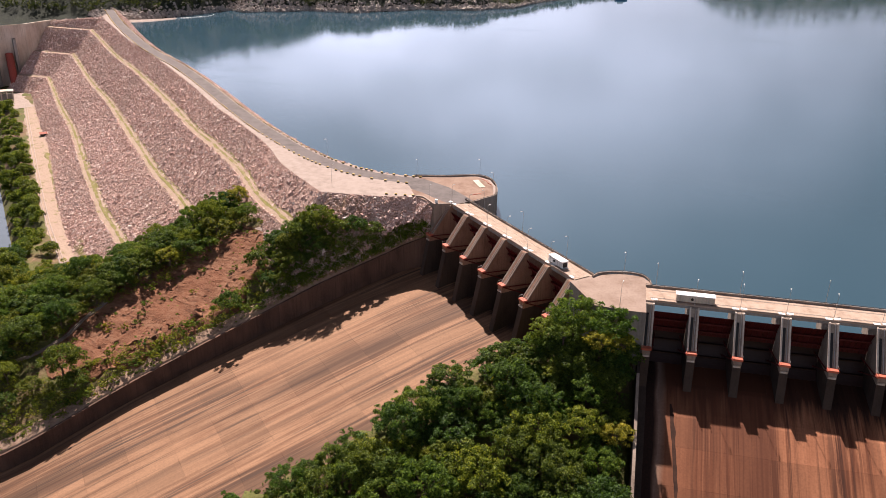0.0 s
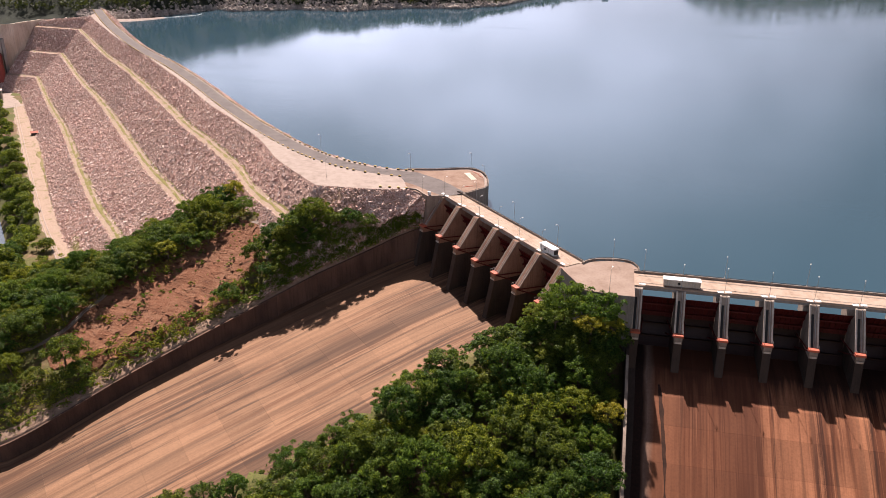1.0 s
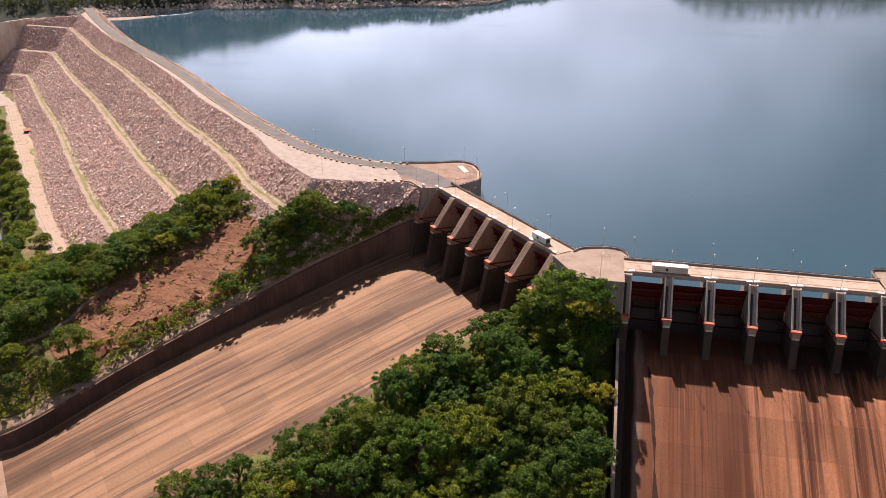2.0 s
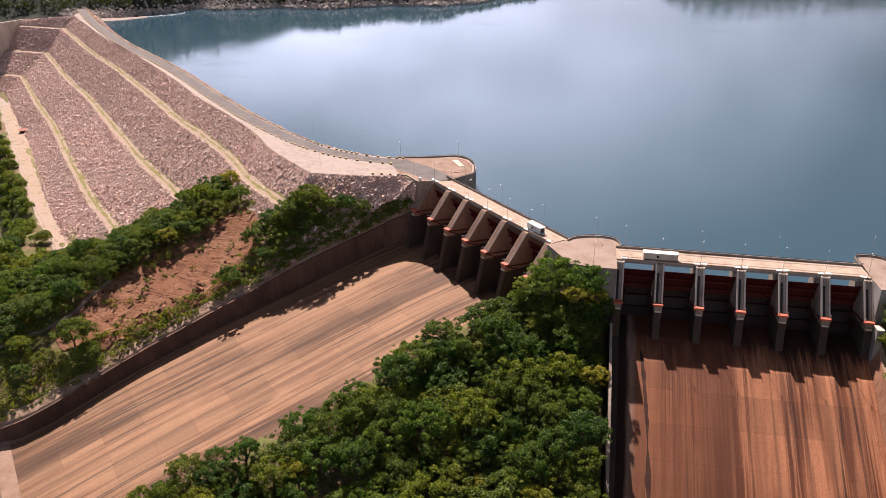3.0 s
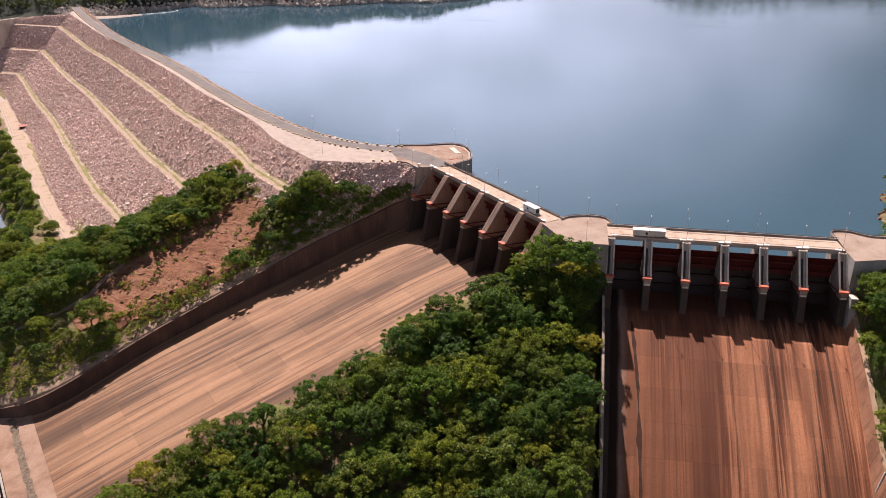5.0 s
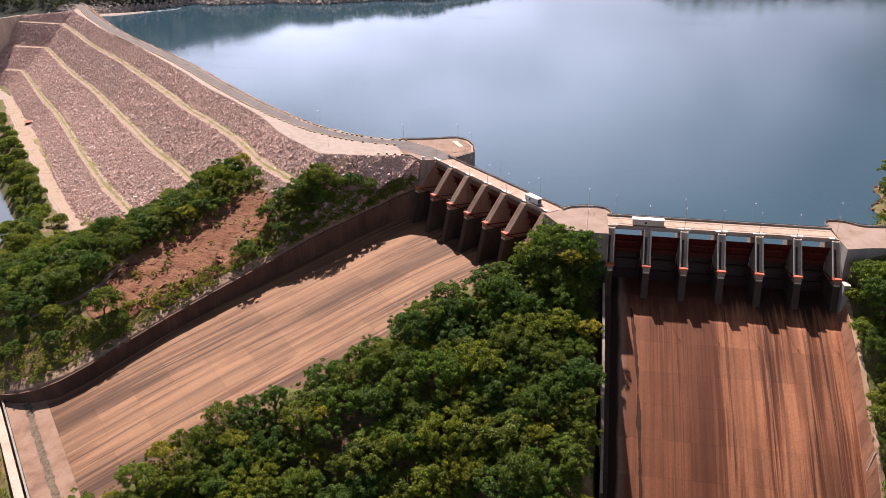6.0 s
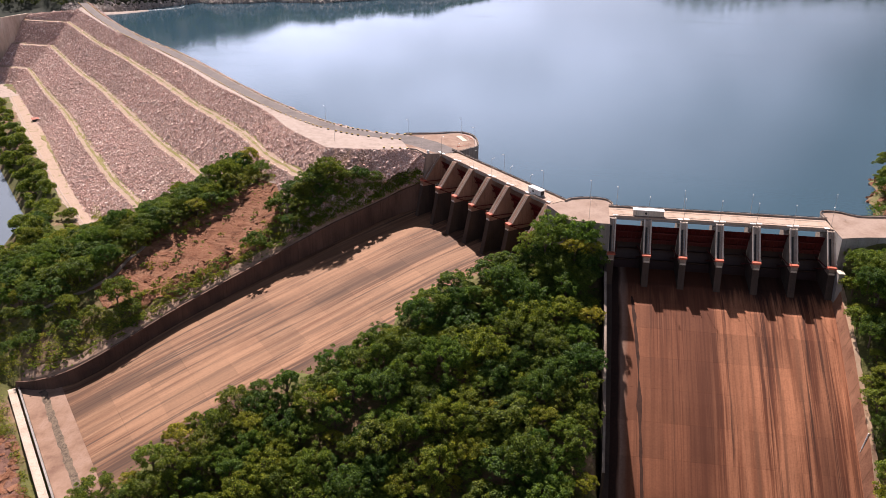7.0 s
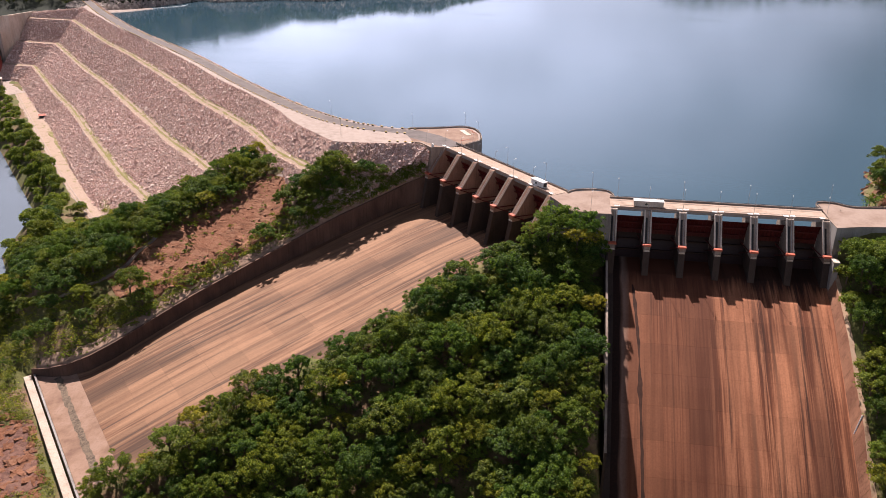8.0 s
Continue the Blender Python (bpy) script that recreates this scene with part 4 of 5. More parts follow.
MID_RAIL = [(-19.9, 13.9), (-17.0, 17.4), (-9.6, 19.9), (-2.7, 19.0), (0.3, 14.1), (0.4, 10.9)]
platform("middle_platform", MID_RAIL + [(-1.36, 10.8), (-1.36, -9.4), (-7.6, -9.5), (-18.3, -8.1), (-27.6, 8.6), (-21.4, 14.4)], -34, PAVING, "paved platform between the two spillways", MID_RAIL, "curved concrete parapet of the middle platform")
END_RAIL = [(87.6, 11.0), (87.6, 18.1), (90.4, 20.4), (95.6, 20.0), (99.9, 17.1), (105.5, 16.2), (123.0, 19.6), (146.9, 28.1)]
platform("end_platform", END_RAIL + [(148, 2.5), (108.3, -5.2), (98.4, -6.7), (88.7, -9.6)], -28, PAVING, "paved platform beyond the near spillway", END_RAIL, "curved concrete parapet of the end platform")
tip_line = [(-109.8, 108.4), (-94.7, 111.9), (-80.5, 116.9), (-73.2, 112.9), (-69.1, 104.1), (-67.2, 91.3), (-71.4, 84.7), (-75.9, 78.3)]
par = thing("parapet", "curved concrete parapet round the dam tip", "parapet", "parapets along the lake", "structure")
bm = bmesh.new()
wall_along(bm, [(p.x, p.y) for p in resample([(*q, 0) for q in tip_line], 1.5)], -15, 0.7, 0.5)
part("wall", bm, CONCRETE, par)
bm = bmesh.new()
wall_along(bm, [(p.x, p.y) for p in resample([(*q, 0) for q in tip_line], 1.5)], 0.9, 1.05, 0.12)
part("rail", bm, DARK, par)
# wing wall beside the far spillway
bm = bmesh.new()
wall_along(bm, [(-104.0, 80.8), (-98.3, 80.1), (-91.4, 72.2), (-85.2, 74.4)], -32, 0.6, 0.9)
tagged(part("wing_wall", bm, CONCRETE), "grey concrete wing wall above the chute", "wall", kind="structure")


# ---- vegetation ----
def leaf_mesh(name, lobes, count, size, material, rng, droop=0.0, core=None):
    """A crown of many small leaf sprays round some lobes (centre, radii); core (centre, radii) stays free of leaves."""
    weights = np.array([l[1][0] * l[1][2] for l in lobes])
    weights = weights / weights.sum()
    tries = count * 2 if core else count
    pick = rng.choice(len(lobes), tries, p=weights)
    cen = np.array([l[0] for l in lobes])[pick]
    rad = np.array([l[1] for l in lobes])[pick]
    d = rng.normal(size=(tries, 3))
    d /= np.linalg.norm(d, axis=1)[:, None]
    d[:, 2] = np.where(d[:, 2] < -0.35, -d[:, 2], d[:, 2])
    shell = rng.uniform(0.45, 1.28, tries) ** 0.7
    at = cen + d * rad * shell[:, None]
    if core:
        keep = np.flatnonzero((((at - np.array(core[0])) / np.array(core[1])) ** 2).sum(1) > 1.0)[:count]
        at, d = at[keep], d[keep]
    count = len(at)
    n = d * 0.8 + rng.normal(size=(count, 3)) * 0.75
    n[:, 2] += 0.3
    n /= np.linalg.norm(n, axis=1)[:, None]
    a = np.cross(n, rng.normal(size=(count, 3)))
    a /= np.linalg.norm(a, axis=1)[:, None]
    b = np.cross(n, a)
    s = size * rng.uniform(0.5, 1.4, count)[:, None]
    quad = np.stack([at - a * s, at - b * s * 0.5 + n * s * 0.15, at + a * s, at + b * s * 0.5 + n * s * 0.15], 1)
    quad[:, 0, 2] -= droop * s[:, 0]
    quad[:, 2, 2] -= droop * s[:, 0]
    me = bpy.data.meshes.new(name)
    me.from_pydata(quad.reshape(-1, 3).tolist(), [], [(i, i + 1, i + 2, i + 3) for i in range(0, count * 4, 4)])
    me.materials.append(material)
    return me


def tree_kind(name, label, height, spread_r, count, leaf, material, seed, lobes_n=13, category="tree", lean=0.0):
    """A trunk with limbs under a crown of uneven lobes: large boughs first, small sprays between and beyond them."""
    rng = np.random.default_rng(seed)
    tree = thing(name, label, category, "trees and shrubs round the spillways")
    mid, deep = height * 0.55, height * 0.42
    lobes = []
    for i in range(lobes_n):
        big = i < lobes_n // 3
        up = 1 - 1.35 * (i + 0.5 + rng.uniform(-1, 1)) / lobes_n if not big else rng.uniform(-0.2, 0.95)
        up = max(-0.4, min(1.0, up))
        a = i * 2.39996 + rng.uniform(-0.5, 0.5)
        side = math.sqrt(max(0.0, 1 - up * up))
        out = rng.uniform(0.50, 0.85) if big else rng.uniform(0.70, 1.18)
        k = spread_r * (rng.uniform(0.20, 0.32) if big else rng.uniform(0.08, 0.19))
        c = (spread_r * out * side * math.cos(a) + lean * up * spread_r, spread_r * out * side * math.sin(a), max(mid + deep * out * up, k * 0.6))
        lobes.append((c, (k, k * rng.uniform(0.8, 1.15), k * rng.uniform(0.65, 0.9))))
    bm = bmesh.new()
    rt = max(0.07, height * 0.022)
    tube(bm, (0, 0, -0.8), (0.1, 0.05, height * 0.36), rt * 1.5, rt, 7)
    for c, _ in lobes[:9 if height > 3.5 else 0]:
        tube(bm, (0.1, 0.05, height * 0.30), (c[0] * 0.85, c[1] * 0.85, c[2] * 0.95), rt * 0.65, rt * 0.2, 5)
    part("trunk", bm, BARK, tree)
    core = ((0, 0, mid - 0.1 * deep), (spread_r * 0.55, spread_r * 0.55, deep * 0.7))
    crown = new("crown", leaf_mesh("crown", lobes, count, leaf, material, rng, core=core))
    crown.parent = tree
    return tree


def palm_kind():
    palm = thing("palm", "low palm with arching grey-green fronds", "palm", "trees and shrubs round the spillways")
    bm = bmesh.new()
    tube(bm, (0, 0, -0.6), (0, 0, 2.6), 0.35, 0.28, 8)
    part("trunk", bm, BARK, palm)
    for i in range(16):
        a, rise = 2 * math.pi * i / 16 + 0.2 * (i % 3), 0.5 + 0.5 * (i % 2)
        bm = bmesh.new()
        rows = []
        for j in range(7):
            t = j / 6
            r, z, w = 4.2 * t, 2.6 + 2.6 * rise * t - 3.6 * t * t, 0.55 * math.sin(math.pi * (0.12 + 0.85 * t))
            c = Vector((r * math.cos(a), r * math.sin(a), z))
            s = Vector((-math.sin(a), math.cos(a), 0)) * w
            rows.append([c - s - Vector((0, 0, 0.2)), c, c + s - Vector((0, 0, 0.2))])
        strip(bm, rows)
        part("frond", bm, LEAF_C, palm)
    return palm


KINDS = [
    (tree_kind("broadleaf_tree", "broad green tree with a dense rounded crown", 14.5, 7.0, 6400, 0.33, LEAF_A, 11, 64), 14.5, 6.2),
    (tree_kind("broadleaf_tree", "dark green tree with a lumpy crown", 12.5, 6.2, 5600, 0.32, LEAF_C, 12, 58), 12.5, 5.5),
    (tree_kind("slender_tree", "yellow-green tree with a loose crown", 12.0, 5.0, 4200, 0.30, LEAF_B, 13, 50), 12.0, 4.4),
    (tree_kind("slender_tree", "tall narrow tree with green leaves", 15.5, 4.8, 4800, 0.32, LEAF_A, 14, 56), 15.5, 4.2),
    (tree_kind("shrub", "small spreading dark green tree", 8.5, 4.8, 3400, 0.31, LEAF_C, 15, 44, "shrub"), 8.5, 4.1),
    (tree_kind("bush", "low rounded green bush", 3.8, 2.6, 1100, 0.26, LEAF_A, 16, 14, "bush"), 3.8, 2.2),
    (tree_kind("sapling", "low spreading sapling with yellow-green leaves", 3.0, 2.1, 800, 0.24, LEAF_B, 17, 12, "sapling"), 3.0, 1.8),
    (tree_kind("bush", "lumpy yellow-green bush beside the chute wall", 4.6, 3.0, 1500, 0.26, LEAF_B, 18, 18, "bush"), 4.6, 2.6),
]
used = [False] * len(KINDS)


def plant(i, x, y, k, turn, z=None):
    base = z if z is not None else valley_side(x, y, False) if y < axis_y(x) - 4 else ground_z(x, y)
    m = pose(x, y, base - 0.15, 0, 0, turn) @ Matrix.Diagonal((k, k, k * (0.9 + 0.2 * ((turn * 7) % 1)), 1))
    if not used[i]:
        used[i] = True
        KINDS[i][0].matrix_world = m
        return
    copy_thing(KINDS[i][0], m)


def dam_off(x, y):
    """How far below the dam's shoulder a point lies; large where it is off the dam."""
    best, off, kx = 1e9, 1e9, reach(x)
    for k in range(0, len(FAN), 1):
        p, d = FAN[k]
        v = Vector((x - p.x, y - p.y, 0))
        along = v.dot(d)
        side = (v - d * along).length
        if along > -1 and side < best:
            best, off = side, along
    return off / kx if best < 8 else 1e9


def dam_z(x, y):
    o = dam_off(x, y)
    return -99 if o > 104 else interp(o, [a for a, _ in PROFILE], [b for _, b in PROFILE])


def near_line(x, y, line):
    best = 1e9
    for (ax, ay), (bx, by) in zip(line, line[1:]):
        t = max(0, min(1, ((x - ax) * (bx - ax) + (y - ay) * (by - ay)) / ((bx - ax) ** 2 + (by - ay) ** 2)))
        best = min(best, math.hypot(x - ax - t * (bx - ax), y - ay - t * (by - ay)))
    return best


SOIL_SPINE = [(-175, 70), (-182, 47), (-193, 28), (-208, 12), (-220, -2), (-232, -14)]
TRACK_LINE = [(-593.4, 443.7), (-472.2, 297.5), (-372.8, 179.6), (-330.4, 133.1), (-306, 106)]
planted, tally = [], [0] * 8


def clear(x, y, r):
    return all((x - a) ** 2 + (y - b) ** 2 > (0.62 * (r + c)) ** 2 for a, b, c in planted)


def scatter(rng, count, xr, yr, choose, allow):
    for _ in range(count):
        x, y = rng.uniform(*xr), rng.uniform(*yr)
        kind = choose(x, y)
        if kind is None:
            continue
        if tally[kind] >= 275:
            continue
        k = rng.uniform(0.55, 1.15) if kind < 4 else rng.uniform(0.75, 1.4) if kind == 4 else rng.uniform(0.6, 1.15)
        r = KINDS[kind][2] * k
        if allow(x, y, r) and clear(x, y, r):
            planted.append((x, y, r))
            tally[kind] += 1
            plant(kind, x, y, k, rng.uniform(0, 360))


R = random.Random(5)


def far_uv(x, y):
    q = FAR_INV @ Vector((x, y, 0))
    return q.x, -q.y


# bank beyond the near spillway
def on_right(x, y, r):
    return x > 91.5 + r * 0.3 and (y < -10.5 - r * 0.6 or y > 24 + (x - 100) * 0.45 + r) and not (y > 20 and x < 113 + r)


scatter(R, 500, (92, 150), (-110, -10), lambda x, y: 1 if R.random() < 0.2 else 0 if R.random() < 0.5 else 2, on_right)
scatter(R, 150, (92, 145), (-100, 60), lambda x, y: 5 if R.random() < 0.5 else 6, on_right)


# the wooded tongue between the two chutes
def on_tongue(x, y, r):
    u, s = far_uv(x, y)
    if r > 2.5 and s > 30 and noise.noise((x * 0.075, y * 0.075, 2.7)) > 0.33:
        return False
    return u > 89.8 + r * (0.9 if s < 75 else 0.8) + (2.2 if 40 < s < 135 else 0.6) + (2.0 if s < 22 else 0.0) and x < -4.5 - r * 0.75 and y < -10.5 - r * 0.7 and y > -190


def tongue_kind(x, y):
    u, s = far_uv(x, y)
    if u < 98 and s < 120:
        return 4
    v = R.random()
    return 0 if v < 0.30 else 1 if v < 0.5 else 2 if v < 0.68 else 3 if v < 0.82 else 4


scatter(R, 5000, (-175, -5), (-180, -10), tongue_kind, on_tongue)
scatter(R, 160, (-160, -5), (-160, -10), lambda x, y: 5 if R.random() < 0.6 else 6, on_tongue)


def on_edge(x, y, r):
    u, s = far_uv(x, y)
    return s < 85 and u > 90 + r * 0.8 and x < -4.5 - r * 0.75 and y < -9.0 - r * 0.4


scatter(R, 2500, (-75, -5), (-75, -8), lambda x, y: 4 if R.random() < 0.7 else 5, on_edge)
# a few that hang over the platform's edge
for x, y, k in ((-18.5, -13.5, 1.02), (-24.5, -11, 0.95), (-12.5, -14.8, 0.9), (-7.8, -18.5, 0.7), (-30, -10, 0.7), (-15, -21, 0.92), (-27, -18, 0.88), (-35, -14, 0.7)):
    plant(0 if k in (0.95, 0.9) else 2, x, y, k * 1.12, x * 31, z=-11.8)


# trees over the foot of the rocky apron
for i in range(0, len(APRON) - 1):
    for j in (12, 11, 10, 9, 8, 7, 6, 5):
        p = APRON[i][j]
        x, y = p.x + R.uniform(-2, 2), p.y + R.uniform(-2, 2)
        kind = R.choice((1, 4, 4, 0)) if j < 10 else R.choice((4, 4, 5))
        k = R.uniform(0.6, 0.95) if j > 8 else R.uniform(0.8, 1.2)
        r = KINDS[kind][2] * k
        u, s = far_uv(x, y)
        if R.random() < (0.3 if j == 5 else 0.75 if j == 6 else 0.97) and left_wall_x(s) - u > r * (1.0 if kind == 5 else 2.0 if s > 34 else 1.45) and clear(x, y, r * 0.8) and tally[kind] < 290:
            planted.append((x, y, r))
            tally[kind] += 1
            plant(kind, x, y, k, R.uniform(0, 360), z=p.z)


# thicket at the end of the upper bench
for x, y, z, k, i in ((-152, 60, -19, 1.1, 4), (-147, 63, -18, 1.0, 1), (-158, 55, -21, 1.15, 4), (-143, 60, -20, 0.95, 0), (-150, 52, -24, 1.0, 1), (-139, 62, -19, 0.9, 4), (-163, 60, -21, 0.8, 5)):
    plant(i, x, y, k, x * 13 + y, z=z)
    planted.append((x, y, KINDS[i][2] * k))


# lower trees that fill the tongue's head below the platform
for x, y, z, k, i in ((-20, -18, -17, 1.1, 4), (-26, -16, -17, 1.0, 4), (-14, -18, -17, 1.1, 4), (-9.5, -20, -18, 0.9, 4), (-31, -15, -18, 1.0, 4), (-23, -22, -20, 1.0, 1), (-16, -25, -21, 0.9, 2), (-11, -27, -22, 0.8, 1), (-36, -19, -20, 0.9, 4), (-29, -24, -22, 0.8, 2)):
    plant(i, x, y, k, x * 19 + y, z=z)


# the hillside above the far chute
def on_hill(x, y, r):
    u, s = far_uv(x, y)
    if s > 186 and r > 2.4 and u > -60:
        return False
    if s > 120 and r > 1.5 and noise.noise((x * 0.06, y * 0.06, 3.3)) > 0.26:
        return False
    if s < 9 or s > 270 or u < -170 or y > axis_y(x) - 24:
        return False
    d = left_wall_x(min(s, 210)) - u
    if s > 205 and s < 218 + r and u > -24 - r:
        return False
    if s < 211 and d < 0.8 + r * (1.1 if r < 2.8 else 2.1 if s < 90 else 1.55):
        return False
    if ground_z(x, y) < RIVER_Z + 0.5 or near_line(x, y, TRACK_LINE) < 7 + r * 0.6:
        return False
    if near_line(x, y, SOIL_SPINE) < interp(y, (-14, 8, 45, 68), (8, 17, 15, 9)) + r * 0.4 + 3 * noise.noise((x * 0.11, y * 0.11, 8.0)) and d > 8:
        return False
    if near_line(x, y, [(-240, -90), (-218, -117)]) < 8 + r * 0.6:
        return False
    o = dam_off(x, y)
    if o < 23 or (o < 104 and dam_z(x, y) > ground_z(x, y) + 4.5):
        return False
    return True


def hill_kind(x, y):
    u, s = far_uv(x, y)
    d = left_wall_x(min(s, 210)) - u
    v = R.random()
    if d < 17 and 60 < s < 200:
        return 7 if v < 0.5 else 5 if v < 0.8 else 6
    if s > 210 or (d < 16 and s < 210):
        return 5 if v < 0.30 else 6 if v < 0.55 else 4 if v < 0.9 else 1 if v < 0.95 else 2
    return 0 if v < 0.12 else 1 if v < 0.24 else 2 if v < 0.46 else 4 if v < 0.85 else 5


# scattered shrubs on the bare red slope
def on_soil(x, y, r):
    return near_line(x, y, SOIL_SPINE) < 22 and left_wall_x(far_uv(x, y)[1]) - far_uv(x, y)[0] > 4 and R.random() < 0.5


scatter(R, 90, (-235, -165), (-12, 76), lambda x, y: 6 if R.random() < 0.7 else 5, on_soil)


# bushes along the far wall, then the slope above
scatter(R, 2600, (-240, -95), (-110, 60), lambda x, y: 7 if R.random() < 0.6 else 5 if R.random() < 0.7 else 4, lambda x, y, r: noise.noise((x * 0.09, y * 0.09, 6.1)) > -0.22 and on_hill(x, y, r) and left_wall_x(min(far_uv(x, y)[1], 210)) - far_uv(x, y)[0] < 12 and far_uv(x, y)[1] < 206)
scatter(R, 6000, (-340, -95), (-110, 130), hill_kind, on_hill)
scatter(R, 260, (-340, -95), (-110, 130), lambda x, y: 5 if R.random() < 0.5 else 6, on_hill)


def low_hill_kind(x, y):
    v = R.random()
    return 4 if v < 0.2 else 5 if v < 0.45 else 6


scatter(R, 3000, (-300, -170), (-110, 40), low_hill_kind, lambda x, y, r: far_uv(x, y)[1] > 105 and on_hill(x, y, min(r, 1.4)) and left_wall_x(min(far_uv(x, y)[1], 210)) - far_uv(x, y)[0] > 0.8 + 1.55 * r)


# river bank below the track: joined, far off
def on_bank(x, y, r):
    u, s = far_uv(x, y)
    return u < -150 and near_line(x, y, TRACK_LINE) > 7.5 + r * 0.7 and ground_z(x, y) > RIVER_Z + 3.0 and s > 150 and ground_z(x, y) < -71


def bank_bushes():
    rng = np.random.default_rng(41)
    lobes = []
    for _ in range(5000):
        x, y = rng.uniform(-620, -280), rng.uniform(40, 440)
        if on_bank(x, y, 2.0):
            if noise.noise((x * 0.07, y * 0.07, 6.6)) < -0.28:
                continue
            k = 1.1 + 3.6 * rng.random() ** 2
            lobes.append(((x, y, ground_z(x, y) + k * rng.uniform(0.2, 1.5) * (1 + noise.noise((x * 0.05, y * 0.05, 2.2)))), (k, k, k * 0.85)))
    me = leaf_mesh("bank_bushes", lobes, 150000, 0.55, LEAF_A, rng)
    return tagged(new("bank_bushes", me), "dense green bushes along the river bank", "bushes", kind="stuff")


bank_bushes()


# single trees along the river bank
for x, y, k, i in ((-352, 118, 0.9, 4), (-345, 108, 0.8, 1), (-338, 98, 1.0, 4), (-329, 84, 0.8, 1), (-333, 62, 0.9, 4), (-340, 122, 0.6, 2), (-322, 70, 0.7, 2), (-385, 172, 0.8, 4), (-400, 190, 0.7, 1), (-420, 216, 0.9, 4), (-372, 152, 0.8, 4), (-448, 246, 0.8, 1), (-470, 270, 1.0, 4), (-500, 306, 0.8, 1), (-360, 138, 0.6, 0), (-436, 232, 0.6, 2), (-410, 208, 0.9, 4)):
    plant(i, x, y, k, x * 7 + y, z=max(ground_z(x, y), RIVER_Z + 1.0))


# trees close under the end platform
for x, y, k in ((95.5, -16, 0.85), (101, -14, 0.8), (108, -12.5, 0.85), (99, -22, 0.9), (95, -28, 0.8), (116, -11, 0.9), (106, -20, 0.95), (125, -8, 0.9)):
    plant(0 if k > 0.82 else 1, x, y, k, x * 17, z=-13.0)
# rocky knoll beyond the end platform
for _ in range(150):
    x, y = R.uniform(116, 150), R.uniform(36, 110)
    if ground_z(x, y) > LAKE_Z + 1.5 and y > 27 + (x - 105) * 0.3:
        plant(R.choice((4, 5, 5, 6, 6)), x, y, R.uniform(0.7, 1.3), R.uniform(0, 360))
palm = palm_kind()
palm.matrix_world = pose(-262, 66, ground_z(-262, 66) + 1.5, 0, 0, 20) @ Matrix.Scale(1.4, 4)


def undergrowth(name, where, xr, yr, tries, count, material, seed, label):
    """A low thicket over the forest floor, one sheet of stuff."""
    rng = np.random.default_rng(seed)
    lobes = []
    for _ in range(tries):
        x, y = rng.uniform(*xr), rng.uniform(*yr)
        if where(x, y, 0.6):
            k = rng.uniform(0.7, 2.0)
            lobes.append(((x, y, ground_z(x, y) + k * rng.uniform(0.2, 1.2)), (k, k, k * 0.75)))
    me = leaf_mesh(name, lobes, count, 0.34, material, rng)
    return tagged(new(name, me), label, "undergrowth", kind="stuff")


undergrowth("tongue_thicket", on_tongue, (-170, -4), (-180, -8), 3800, 42000, LEAF_C, 3, "dark green undergrowth beneath the trees")
undergrowth("hill_thicket", on_hill, (-340, -95), (-110, 130), 12000, 110000, LEAF_B, 4, "dense green thicket over the hillside")
def apron_thicket():
    rng = np.random.default_rng(14)
    lobes = []
    for _ in range(700):
        i, t = int(rng.integers(0, len(APRON) - 1)), rng.uniform(6.5, 11.6)
        p = APRON[i][int(t)].lerp(APRON[i][int(t) + 1], t % 1).lerp(APRON[i + 1][int(t)], rng.random() * 0.8)
        k = rng.uniform(0.8, 2.0)
        lobes.append(((p.x, p.y, p.z + k * 0.5), (k, k, k * 0.8)))
    me = leaf_mesh("apron_thicket", lobes, 34000, 0.3, LEAF_A, rng)
    return tagged(new("apron_thicket", me), "dense green bushes above the training wall", "undergrowth", kind="stuff")


apron_thicket()


def below_lip(x, y, r):
    u, s = far_uv(x, y)
    return s > 217 and near_line(x, y, [(-240, -90), (-218, -117)]) > 7


undergrowth("lip_thicket", below_lip, (-300, -200), (-145, -30), 1500, 26000, LEAF_B, 9, "yellow-green bushes below the chute end")
undergrowth("far_bank_thicket", on_right, (92, 150), (-110, 60), 2200, 20000, LEAF_A, 6, "green thicket beside the near chute")


def dry_grass():
    rng = np.random.default_rng(8)
    lobes = []
    for _ in range(3600):
        x, y = rng.uniform(-265, -100), rng.uniform(-70, 80)
        u, s = far_uv(x, y)
        d = left_wall_x(min(s, 210)) - u
        if 20 < s < 208 and (1.5 < d < 9 or (near_line(x, y, SOIL_SPINE) < 18 and rng.random() < 0.35)):
            k = rng.uniform(0.25, 0.7)
            lobes.append(((x, y, valley_side(x, y, False) + k * 0.3), (k, k, k * 0.6)))
    me = leaf_mesh("dry_grass", lobes, 20000, 0.2, LEAF_B, rng)
    return tagged(new("dry_grass", me), "tufts of yellow-green grass on bare earth", "grass", kind="stuff")


dry_grass()


